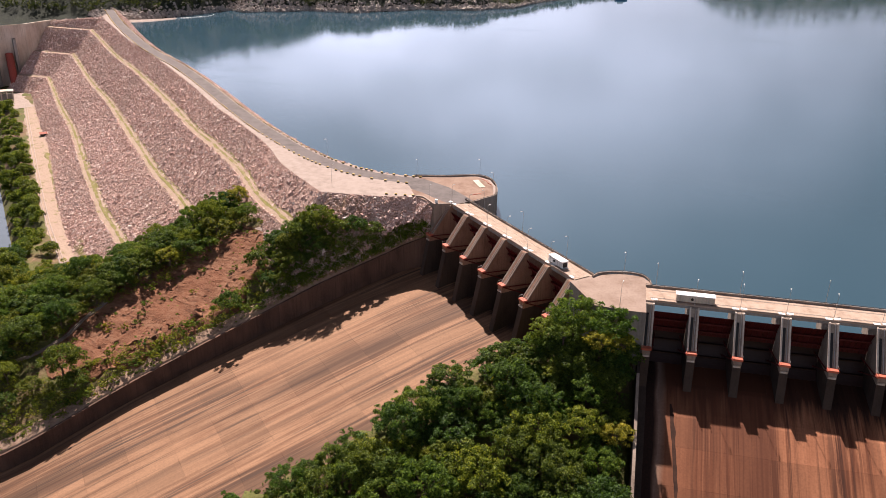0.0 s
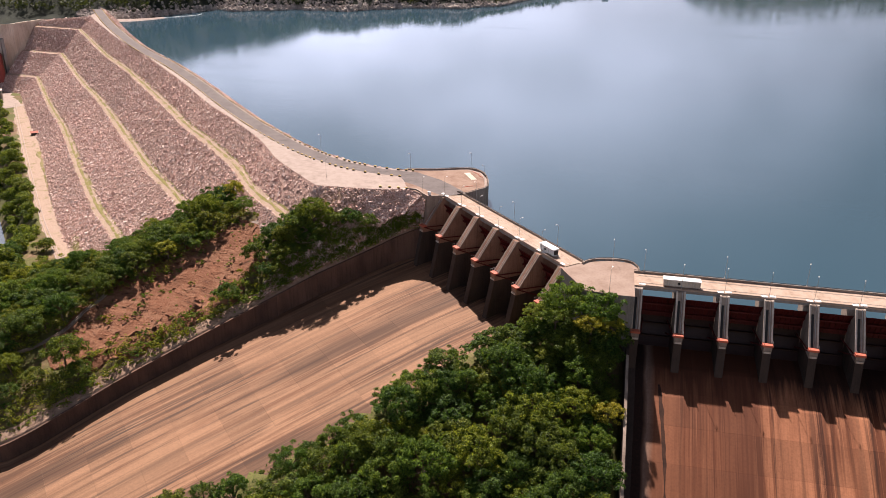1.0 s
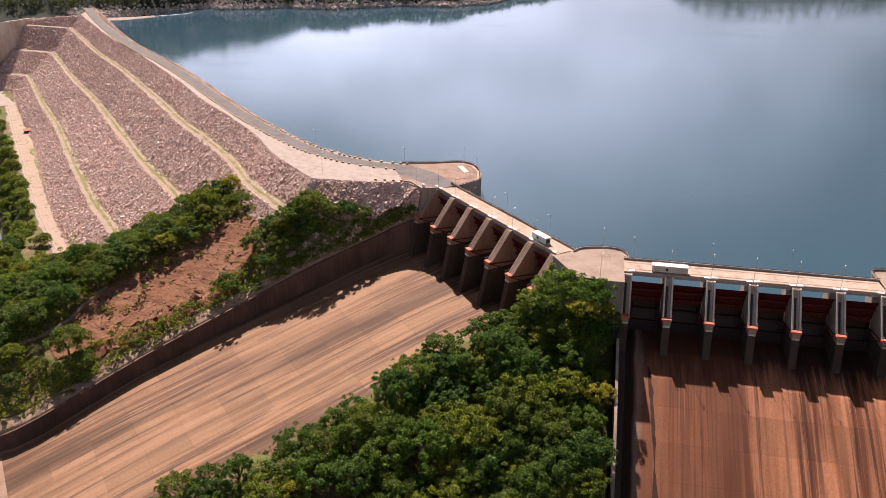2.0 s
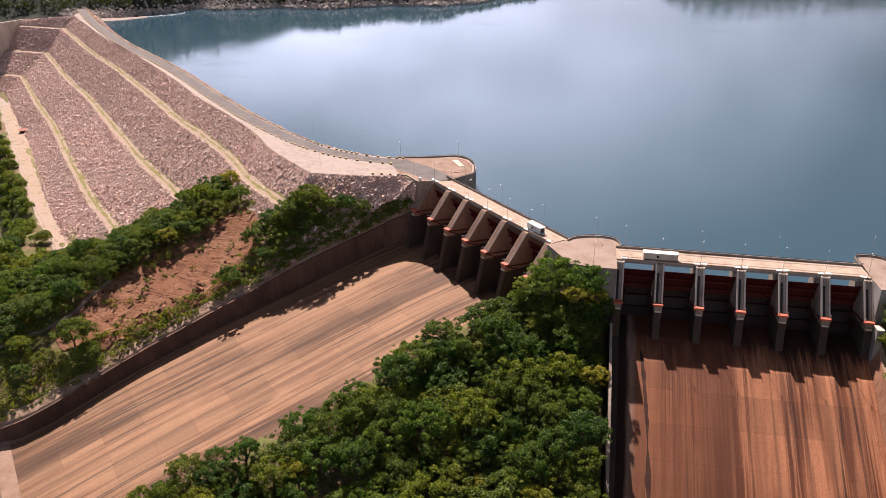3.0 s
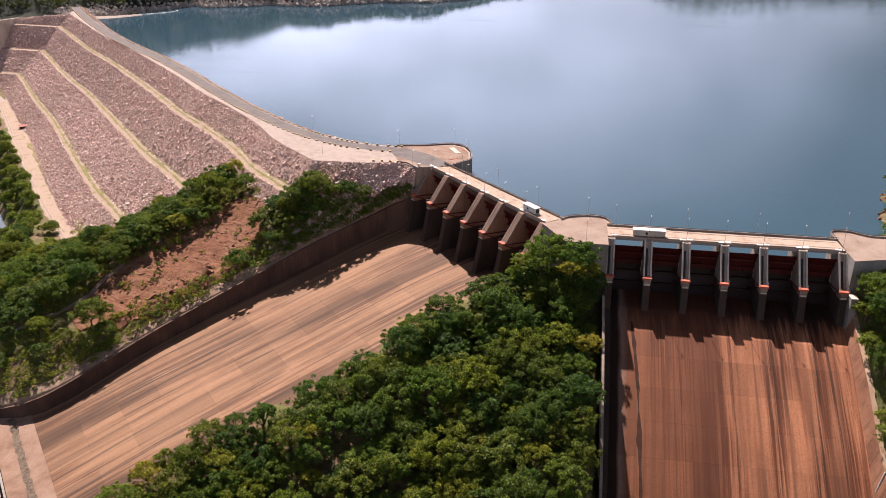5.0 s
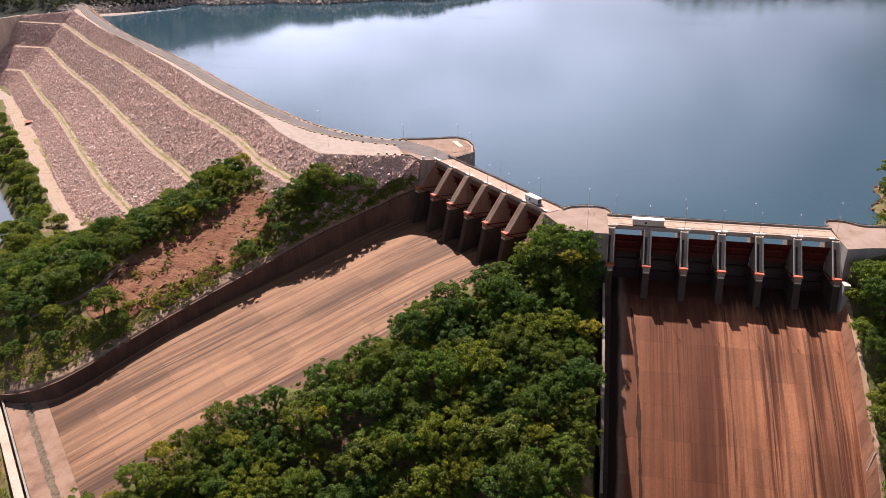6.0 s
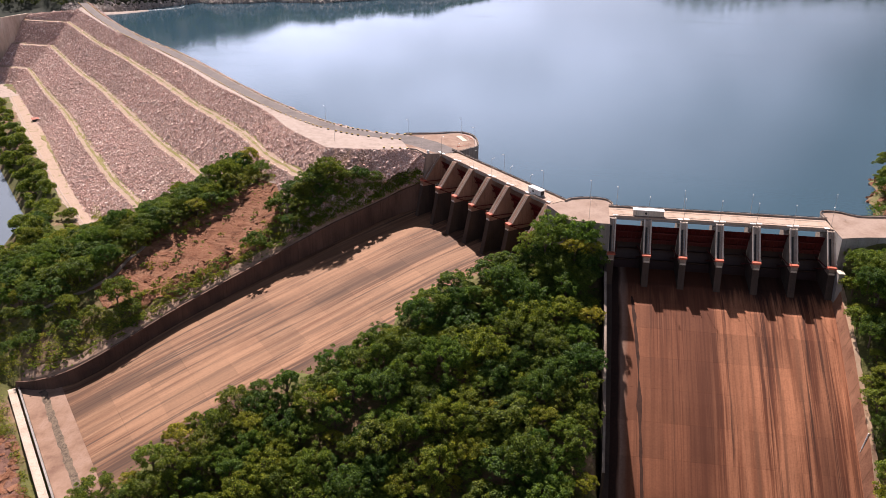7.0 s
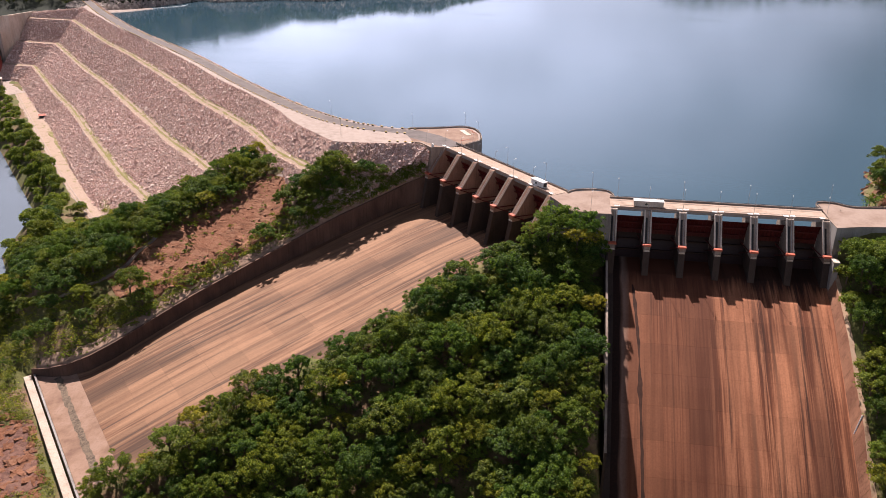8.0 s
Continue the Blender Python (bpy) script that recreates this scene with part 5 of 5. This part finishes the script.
# ---- earth sheets laid on the ground ----
def sheet(name, material, label, category, spine, half, step=2.0, lift=0.12, cols=6, ragged=0.25):
    line = resample([(*p, 0) for p in spine], step)
    bm = bmesh.new()
    rows = []
    for i, p in enumerate(line):
        o = outward(line, i)
        h = half(i / (len(line) - 1)) if callable(half) else half
        row = []
        for j in range(-cols, cols + 1):
            e = h * j / cols * (1 + ragged * noise.noise((p.x * 0.13, p.y * 0.13, j * 0.5)))
            x, y = p.x + o.x * e, p.y + o.y * e
            lumpy = (0.9 * noise.noise((x * 0.22, y * 0.22, 2.0)) + 0.5 * noise.noise((x * 0.6, y * 0.6, 5.0))) if material in (REDSOIL, RED_ROCK) else 0.0
            row.append(Vector((x, y, max(0.0, lumpy) * (abs(j) < cols) + max(valley_side(x, y, False) if name == "wall_verge" else ground_z(x, y), dam_z(x, y) if name in ("dirt_track", "track_verge") else -99) + (lift if abs(j) < cols else -0.35))))
        rows.append(row)
    strip(bm, rows)
    return tagged(part(name, bm, material, smooth=True), label, category, kind="structure")


sheet("bare_slope", REDSOIL, "bare red-brown earth slope with rock ledges", "earth slope", SOIL_SPINE, lambda t: 3 + 21 * math.sin(math.pi * (0.04 + 0.9 * t)) ** 0.7, cols=14, lift=0.25, ragged=0.6, step=1.2)
sheet("sand_patch", SAND, "pale sandy clearing at the end of the bench", "clearing", [(-167, 72), (-173, 69), (-180, 66)], 4.5, 1.5)
sheet("dirt_track", TRACK, "pale dirt track along the foot of the dam", "track", TRACK_LINE, lambda t: 8.8 - 1.5 * t, 4.0, 0.2, ragged=0.5)
sheet("track_verge", VERGE, "yellow-green grass beside the dirt track", "verge", [(x + 4.6, y + 3.6) for x, y in TRACK_LINE[1:]], lambda t: 3.0 + 0.8 * math.sin(t * 40), 3.0, 0.3, 4, 0.8)
sheet("plant_yard", SAND, "pale gravel yard by the plant building", "yard", [(-648, 478), (-622, 452), (-590, 428)], 15.0, 3.0, 0.3, 5, 0.4)
for shift in (-3.2, -1.2):
    rut = [(x - 0.67 * shift * -1 - 2.2, y - 0.75 * shift * -1 - 2.4) for x, y in TRACK_LINE]
    sheet("wheel_rut", SAND, "pale wheel rut in the dirt track", "wheel rut", rut, 0.55, 3.0, 0.36, 2, 0.5)
sheet("red_bank", RED_ROCK, "red eroded earth by the river", "earth slope", [(-243, -86), (-229, -104), (-214, -122)], 9.0, 2.0, 0.2)
wall_strip = [(FAR @ Vector((left_wall_x(s) - 3.9, -s, 0))).xy for s in np.linspace(30, 208, 60)]
sheet("wall_verge", APRON_EARTH, "sandy verge behind the training wall", "verge", wall_strip, lambda t: 3.6, 3.0, 0.12, 4, 0.04)


# ---- rockfill stones ----
def stone_shape(rng):
    v = np.array([(x, y, z) for x in (-1, 1) for y in (-1, 1) for z in (-1, 1)], float) * 0.5
    v *= rng.uniform(0.55, 1.2, 3)
    return v + rng.normal(size=(8, 3)) * 0.12


CUBE = [(0, 1, 3, 2), (4, 6, 7, 5), (0, 4, 5, 1), (2, 3, 7, 6), (0, 2, 6, 4), (1, 5, 7, 3)]


def rot3(rng):
    q = rng.normal(size=4)
    return np.array(Matrix.Rotation(0, 3, "Z")) if not q.any() else np.array(Euler(tuple(rng.uniform(0, 6.28, 3))).to_matrix())


def rockfill():
    rng = np.random.default_rng(21)
    seg = [(k, (FAN[k + 1][0] - FAN[k][0]).length + 30 * (FAN[k + 1][1] - FAN[k][1]).length) for k in range(len(FAN) - 1)]
    weights = np.array([w for _, w in seg])
    weights = weights / weights.sum()
    faces_at = [(0.2, 13.2), (17.4, 40.5), (45.2, 74.5), (79.6, 101.0)]
    lens = np.array([b - a for a, b in faces_at])
    shapes = [stone_shape(rng) for _ in range(40)]
    verts, faces, single = [], [], []
    total = 84000
    whole = FAN + END_FAN
    seg += [(len(FAN) + k, 12) for k in range(len(END_FAN) - 1)]
    weights = np.array([w for _, w in seg])
    weights = weights / weights.sum()
    starts = [k for k, _ in seg]
    ks = rng.choice(starts, total, p=weights)
    fs = rng.choice(4, total, p=lens / lens.sum())
    for k, fi in zip(ks, fs):
        t, (o0, o1) = rng.random(), faces_at[fi]
        off = rng.uniform(o0, o1) if k < len(shoulder) or k >= len(FAN) else rng.uniform(0.2, 13)
        (p0, d0), (p1, d1) = whole[k], whole[k + 1]
        p, d = p0.lerp(p1, t), d0.lerp(d1, t)
        x, y = p.x + d.x * off * reach(p.x), p.y + d.y * off * reach(p.x)
        z = min(p.z - off * 0.05, interp(off, [a for a, _ in PROFILE], [b for _, b in PROFILE]))
        u, s = far_uv(x, y)
        if (s > -3 and u > left_wall_x(s) - 0.8) or z < ground_z(x, y) - 0.6:
            continue
        size = min(2.0, 0.5 + rng.exponential(0.30)) * (interp(x, (-520, -160), (1.1, 0.85)) if k < len(shoulder) or k >= len(FAN) else 0.6)
        g = -(PROFILE[fi * 2 + 1][1] - PROFILE[fi * 2][1]) / (PROFILE[fi * 2 + 1][0] - PROFILE[fi * 2][0])
        up = Vector((d.x * g, d.y * g, 1)).normalized()
        m = np.array((up.to_track_quat("Z", "Y").to_matrix() @ Euler((rng.normal(0, 0.28), rng.normal(0, 0.28), rng.uniform(0, 6.28))).to_matrix()))
        if -144 < x < -104 and len(single) < 300 and size > 0.6:
            single.append((x, y, z, size, rng.integers(0, 10), rng.uniform(0, 6.28)))
            continue
        v = (shapes[rng.integers(0, 40)] * size * (1, 1, 0.62)) @ m.T + (x, y, z + 0.05 * size)
        b = len(verts)
        verts.extend(v.tolist())
        faces.extend([(b + f[0], b + f[1], b + f[2], b + f[3]) for f in CUBE])
    me = bpy.data.meshes.new("rockfill")
    me.from_pydata(verts, [], faces)
    me.materials.append(ROCK)
    ob = new("rockfill", me)
    ob.parent = DAM
    tagged(ob, "tumbled reddish rockfill stones", kind="stuff")
    kinds = []
    for i in range(10):
        me = bpy.data.meshes.new("rock")
        me.from_pydata((shapes[i] @ rot3(rng).T).tolist(), [], CUBE)
        me.materials.append(ROCK)
        kinds.append(me)
    for x, y, z, size, i, turn in single:
        ob = piece("rock", kinds[i], DAM, (x, y, z + 0.1 * size), turn)
        ob.scale = (size, size, size)
    # stones of the apron beside the far spillway
    verts, faces = [], []
    for _ in range(5600):
        i, j = int(rng.integers(0, len(APRON) - 1)), int(rng.integers(0, 11))
        a, c = rng.random(), rng.random()
        p = APRON[i][j].lerp(APRON[i + 1][j], a).lerp(APRON[i][j + 1].lerp(APRON[i + 1][j + 1], a), c)
        v = (shapes[rng.integers(0, 40)] * min(1.6, 0.35 + rng.exponential(0.2))) @ rot3(rng).T + (p.x, p.y, p.z + 0.1)
        b = len(verts)
        verts.extend(v.tolist())
        faces.extend([(b + f[0], b + f[1], b + f[2], b + f[3]) for f in CUBE])
    me = bpy.data.meshes.new("apron_stones")
    me.from_pydata(verts, [], faces)
    me.materials.append(ROCK)
    ob = new("apron_stones", me)
    ob.parent = DAM
    tagged(ob, "small tumbled stones beside the wing wall", kind="stuff")
    # riprap along the lake
    verts, faces = [], []
    for _ in range(7500):
        i = int(rng.integers(0, len(us) - 1))
        p = us[i].lerp(us[i + 1], rng.random())
        o = outward(us, i)
        a = rng.uniform(0.0, 11.5)
        v = (shapes[rng.integers(0, 40)] * rng.uniform(0.6, 1.7)) @ rot3(rng).T + (p.x - o.x * a, p.y - o.y * a, -0.2 - a * 0.82)
        b = len(verts)
        verts.extend(v.tolist())
        faces.extend([(b + f[0], b + f[1], b + f[2], b + f[3]) for f in CUBE])
    me = bpy.data.meshes.new("riprap")
    me.from_pydata(verts, [], faces)
    me.materials.append(ROCK)
    ob = new("riprap", me)
    ob.parent = DAM
    tagged(ob, "pale riprap stones at the waterline", kind="stuff")


rockfill()


def slope_stones():
    """Loose stones and ledges on the bare red slope."""
    rng = np.random.default_rng(55)
    verts, faces = [], []
    for _ in range(3000):
        x, y = rng.uniform(-240, -160), rng.uniform(-15, 80)
        if near_line(x, y, SOIL_SPINE) < 17:
            v = (stone_shape(rng) * min(1.1, rng.exponential(0.2) + 0.12) * (1.6, 1.0, 0.5)) @ np.array(Euler((0.2, 0.1, rng.normal(0.6, 0.5))).to_matrix()).T + (x, y, ground_z(x, y) + 0.3)
            b = len(verts)
            verts.extend(v.tolist())
            faces.extend([(b + f[0], b + f[1], b + f[2], b + f[3]) for f in CUBE])
    for _ in range(420):
        x, y = rng.uniform(-256, -204), rng.uniform(-130, -78)
        if near_line(x, y, [(-243, -86), (-214, -122)]) < 9:
            v = (stone_shape(rng) * rng.uniform(0.6, 2.6) * (1.8, 1.1, 0.45)) @ np.array(Euler((0.25, 0.15, rng.normal(0.7, 0.4))).to_matrix()).T + (x, y, ground_z(x, y) + 0.25)
            b = len(verts)
            verts.extend(v.tolist())
            faces.extend([(b + f[0], b + f[1], b + f[2], b + f[3]) for f in CUBE])
    me = bpy.data.meshes.new("slope_stones")
    me.from_pydata(verts, [], faces)
    me.materials.append(REDSOIL)
    tagged(new("slope_stones", me), "loose red-brown stones on the bare slope", "stones", kind="stuff")


slope_stones()


def knoll_rocks():
    """Brown outcrop between the bushes beyond the end platform."""
    rng = np.random.default_rng(61)
    verts, faces = [], []
    for _ in range(500):
        x, y = rng.uniform(112, 150), rng.uniform(30, 110)
        if LAKE_Z - 0.3 < lake_side(x, y) < LAKE_Z + 14 and y > axis_y(x) + 14:
            v = (stone_shape(rng) * rng.uniform(0.6, 2.2)) @ rot3(rng).T + (x, y, lake_side(x, y) + 0.1)
            b = len(verts)
            verts.extend(v.tolist())
            faces.extend([(b + f[0], b + f[1], b + f[2], b + f[3]) for f in CUBE])
    me = bpy.data.meshes.new("knoll_rocks")
    me.from_pydata(verts, [], faces)
    me.materials.append(REDSTAIN)
    tagged(new("knoll_rocks", me), "brown rock outcrop above the lake", "rocks", kind="stuff")


knoll_rocks()


# ---- furniture of the crest ----
def guard_stones():
    g = thing("guard_stone", "short concrete guard stone, dark with a cream top", "guard stone", "guard stones along the crest road")
    bm = bmesh.new()
    box(bm, -0.55, 0.55, -0.3, 0.3, 0, 0.42, 0.04)
    part("foot", bm, BLACK, g)
    bm = bmesh.new()
    box(bm, -0.57, 0.57, -0.32, 0.32, 0.42, 0.8, 0.05)
    part("cap", bm, YELLOW, g)
    first = True
    fine = resample([(p.x, p.y, 0) for p in us], 4.2)
    for i, p in enumerate(fine):
        o = outward(fine, i)
        d = math.degrees(math.atan2(-o.x, o.y))
        for a in (0.9, 11.0):
            q = p + o * a
            m = pose(q.x, q.y, 0.0, 0, 0, d)
            if first:
                g.matrix_world, first = m, False
            else:
                copy_thing(g, m)
    for x, y in ((-115.6, 79.8), (-111.3, 80.4), (-107, 80.4), (-103.4, 80.6), (-106.5, 107.2)):
        copy_thing(g, pose(x, y, 0, 0, 0, 5))


guard_stones()


def lamp_kind(h):
    lamp = thing("street_lamp", "slender galvanised lamp post with a small white lantern", "street lamp", "lamp posts along the crest and bridges")
    bm = bmesh.new()
    tube(bm, (0, 0, 0), (0, 0, 0.5), 0.16, 0.12, 8)
    part("base", bm, PALE, lamp)
    bm = bmesh.new()
    tube(bm, (0, 0, 0.3), (0, 0, h), 0.075, 0.045, 7)
    part("pole", bm, STEEL, lamp)
    bm = bmesh.new()
    tube(bm, (0, 0, h), (0.75, 0, h + 0.25), 0.04, 0.04, 6)
    arm = part("arm", bm, STEEL, lamp)
    bm = bmesh.new()
    box(bm, 0.6, 1.35, -0.16, 0.16, h + 0.2, h + 0.42, 0.06)
    part("lantern", bm, WHITE, arm, "white lantern housing")
    return lamp


lamp = lamp_kind(8.6)
lamp.matrix_world = pose(2.0, 10.75, 0.7, 0, 0, 250)
for x in (30.0, 57.5):
    copy_thing(lamp, pose(x, 10.75, 0.7, 0, 0, 250))
for i in range(1, 7):
    copy_thing(lamp, pose(i * PITCH, 0.3, 0, 0, 0, 80))
for i in range(0, 6):
    copy_thing(lamp, FAR @ pose(i * PITCH + 0.3, 0.25, 0, 0, 0, 80))
for i in (1, 3, 5):
    copy_thing(lamp, FAR @ pose(i * PITCH, 8.15, 0.7, 0, 0, 260))
for x, y, turn in ((-9, 19.2, 250), (-10, -7.0, 70), (-145, 89, 60), (-108, 108, 240), (-79, 116, 240), (-162, 130, 230), (-94, 72.5, 60), (-69.5, 97, 200), (93.5, 19.4, 250)):
    copy_thing(lamp, pose(x, y, 0, 0, 0, turn))


def hoist_house(length, open_end):
    h = thing("hoist_house", "white metal-clad hoist house standing on the bridge deck" if open_end else "grey metal-clad hoist house with a white roof on the bridge deck", "hoist house")
    bm = bmesh.new()
    box(bm, 0, length, 0, 2.6, 0.35, 2.7, 0.03)
    body = part("body", bm, WHITE if open_end else PALE, h)
    bm = bmesh.new()
    box(bm, -0.15, length + 0.15, -0.25, 2.85, 2.7, 2.95, 0.04)
    part("roof", bm, WHITE, h, "white sheet roof")
    for x in (0.8, length - 0.8):
        for y in (0.3, 2.3):
            bm = bmesh.new()
            tube(bm, (x, y - 0.12, 0.3), (x, y + 0.12, 0.3), 0.28, sides=12)
            part("wheel", bm, DARK, h)
    bm = bmesh.new()
    tube(bm, (length * 0.42, -0.06, 1.5), (length * 0.42, 0.02, 1.5), 0.5, sides=16)
    part("vent", bm, BLACK, body, "round dark vent")
    for k in range(1, 6):
        bm = bmesh.new()
        box(bm, length * k / 6 - 0.04, length * k / 6 + 0.04, -0.04, 0.02, 0.4, 2.68)
        part("rib", bm, STEEL, body)
    if open_end:
        bm = bmesh.new()
        box(bm, length - 0.02, length + 0.05, 0.35, 2.25, 0.6, 2.45)
        part("doorway", bm, BLACK, body, "dark open end")
        bm = bmesh.new()
        box(bm, length - 0.05, length + 1.0, 0.2, 2.4, 0.3, 0.42)
        part("step", bm, STEEL, body)
    return h


hoist_house(8.4, True).matrix_world = FAR @ pose(70.5, 1.2, 0)
hoist_house(12.5, False).matrix_world = pose(8.4, 1.0, 0)

# small things on the tip platform
bm = bmesh.new()
box(bm, -5.5, 5.5, -1.4, 1.4, 0.0, 0.18, 0.03)
slab = part("concrete_slab", bm, PALE)
slab.matrix_world = pose(-77.5, 105.5, 0.004, 0, 0, -62)
tagged(slab, "long pale concrete slab lying on the platform", "slab")
for i, (x, y, a) in enumerate(((-76.5, 112, -50), (-74.3, 109.5, -60), (-72.6, 106.4, -40), (-75.4, 91, 20), (-76.6, 90, 35))):
    bm = bmesh.new()
    box(bm, -1.6, 1.6, -0.12, 0.12, 0, 0.22, 0.02)
    b = part("steel_beam", bm, ORANGE)
    b.matrix_world = pose(x, y, 0.004, 0, 0, a)
    tagged(b, "rusty orange steel beam lying on gravel", "beam", "beams left on the platform")
cab = thing("control_cabinet", "white control cabinet on legs beside the far gates", "cabinet", m=pose(-91.0, 73.6, 0.0, 0, 0, -42))
bm = bmesh.new()
box(bm, -0.7, 0.7, -0.4, 0.4, 0.4, 1.9, 0.04)
part("body", bm, WHITE, cab)
bm = bmesh.new()
box(bm, -0.8, 0.8, -0.5, 0.5, 1.9, 2.0, 0.02)
part("roof", bm, STEEL, cab)
for sx in (-0.55, 0.55):
    bm = bmesh.new()
    box(bm, sx - 0.06, sx + 0.06, -0.3, 0.3, 0, 0.4)
    part("leg", bm, STEEL, cab)

# ---- intake works at the far end of the dam ----
intake = thing("intake_dam", "grey concrete intake dam in shade", "dam", kind="structure")
INTAKE = [(-648, 575), (-656, 533), (-676, 510), (-740, 430)]
bm = bmesh.new()
wall_along(bm, [(x - 5, y + 2) for x, y in INTAKE], -88, -9.0, 10.0)
part("wall", bm, PALE, intake)
bm = bmesh.new()
wall_along(bm, [(x, y) for x, y in INTAKE], -9.0, -7.6, 0.5)
part("parapet", bm, PALE, intake)
PENSTOCK = mat_plain("penstock_red", (0.33, 0.07, 0.05), 0.6)
for x, y in ((-668, 515), (-681, 499), (-694, 483)):
    bm = bmesh.new()
    tube(bm, (x, y, -38), (x + 14, y - 16, -72), 4.0, 4.0, 16)
    tagged(part("penstock", bm, PENSTOCK), "large red steel penstock pipe", "pipe", "penstocks of the intake")
    bm = bmesh.new()
    wall_along(bm, [(x - 2, y + 12), (x + 8, y + 2)], -70, -22, 3)
    part("buttress", bm, CONCRETE_GREY, intake)
hut = thing("hut", "small hut with a red roof beside the track", "hut", m=pose(-505, 345, -72.1, 0, 0, 40))
bm = bmesh.new()
box(bm, -2.6, 2.6, -2, 2, 0, 2.4)
part("wall", bm, DARK, hut)
bm = bmesh.new()
prism(bm, [(-2.6, 2.3), (2.6, 2.3), (0, 3.7)], -3.1, 3.1)
part("roof", bm, ORANGE, hut, "faded red roof")
shed = thing("plant_building", "pale concrete frame building by the penstocks", "building", m=pose(-630, 452, -72.1, 0, 0, 40))
bm = bmesh.new()
box(bm, -9, 9, -5, 5, 9, 10)
part("roof_slab", bm, PALE, shed)
for x in (-8, -2.7, 2.7, 8):
    for y in (-4, 4):
        bm = bmesh.new()
        box(bm, x - 0.6, x + 0.6, y - 0.6, y + 0.6, 0, 9)
        part("column", bm, PALE, shed)
bm = bmesh.new()
box(bm, -8, 8, 1, 3.5, 0, 6)
part("wall", bm, CONCRETE_GREY, shed)

# drain flume winding down the hillside
bm = bmesh.new()
flume = resample([(-226, 22, 0), (-231, 10, 0), (-234, 0, 0), (-240, -8, 0), (-250, -16, 0), (-262, -22, 0)], 1.5)
strip(bm, [[Vector((p.x + outward(flume, i).x * a, p.y + outward(flume, i).y * a, ground_z(p.x, p.y) + b)) for a, b in ((-0.9, 0.1), (-0.8, 0.9), (-0.45, 0.9), (-0.35, 0.5), (0.35, 0.5), (0.45, 0.9), (0.8, 0.9), (0.9, 0.1))] for i, p in enumerate(flume)])
tagged(part("drain_flume", bm, CONCRETE), "pale concrete drain flume down the hillside", "drain", kind="structure")

# drain pipe on the battered side wall
bm = bmesh.new()
tube(bm, (88.6, -70.5, right_floor(-70.5) + 1.4), (90.2, -69.5, right_bank(-69.5) + 0.9), 0.22, sides=8)
tagged(part("drain_pipe", bm, WHITE), "white drain pipe down the battered side wall", "pipe")


# ---- far shore ----
def far_shore():
    rng = np.random.default_rng(33)
    verts, faces = [], []
    for _ in range(3600):
        x = rng.uniform(-640, -120)
        up = rng.exponential(6.0)
        y = shore_y(x) - 9 * math.sin(x * 0.05) - 4 * math.sin(x * 0.14) + up - 1
        v = (stone_shape(rng) * rng.uniform(1.0, 3.8) * (1.6, 1, 0.8)) @ rot3(rng).T * (1, 1, 0.8) + (x, y, lake_side(x, y) + 1.0)
        b = len(verts)
        verts.extend(v.tolist())
        faces.extend([(b + f[0], b + f[1], b + f[2], b + f[3]) for f in CUBE])
    me = bpy.data.meshes.new("shore_boulders")
    me.from_pydata(verts, [], faces)
    me.materials.append(SHORE_ROCK)
    tagged(new("shore_boulders", me), "pale boulders along the far shore", "boulders", kind="stuff")
    lobes = []
    for _ in range(7500):
        x = rng.uniform(-950, 760)
        y = shore_y(x) + (16 if x > -640 else -45) + rng.exponential(90)
        z = lake_side(x, y)
        if z > LAKE_Z + 1.5:
            k = rng.uniform(3, 6)
            lobes.append(((x, y, z + k * 0.8), (k, k, k * 1.1)))
    me = leaf_mesh("far_forest", lobes, 80000, 1.5, LEAF_FAR_SHADE, rng)
    tagged(new("far_forest", me), "forest on the far hills with shade in its dark green", "forest", kind="stuff")


far_shore()
spit = resample([(-590, 606, 0), (-568, 601, 0), (-550, 612, 0), (-533, 634, 0)], 3.0)
bm = bmesh.new()
strip(bm, [[Vector((p.x + outward(spit, i).x * a * w, p.y + outward(spit, i).y * a * w, LAKE_Z + z)) for a, z in ((-1, -0.6), (-0.6, 0.7), (0, 1.2), (0.6, 0.7), (1, -0.6))] for i, p in enumerate(spit) for w in [20 - 17 * i / len(spit)]])
tagged(part("sand_spit", bm, SAND, smooth=True), "pale sandy spit at the end of the dam", "sand spit", kind="structure")
bm = bmesh.new()
boom = resample([(-533, 634, 0), (-520, 649, 0), (-508, 666, 0), (-508, 681, 0)], 2.0)
strip(bm, [[Vector((p.x + outward(boom, i).x * 0.4 * math.cos(v), p.y + outward(boom, i).y * 0.4 * math.cos(v), LAKE_Z + 0.15 + 0.4 * math.sin(v))) for v in np.linspace(0, 2 * math.pi, 9)] for i, p in enumerate(boom)])
tagged(part("floating_boom", bm, WHITE), "pale floating boom curving out from the spit", "boom")
boat = thing("boat", "small blue and white boat on the lake", "boat", m=pose(-26, 1021, LAKE_Z, 0, 0, 20))
bm = bmesh.new()
plate(bm, [(-9, -2.4), (5, -2.6), (9, 0), (5, 2.6), (-9, 2.4)], -0.3, 1.6)
part("hull", bm, mat_plain("hull_blue", (0.05, 0.16, 0.28), 0.4), boat)
bm = bmesh.new()
box(bm, -6, 3, -1.8, 1.8, 1.6, 4.2, 0.2)
part("cabin", bm, WHITE, boat)
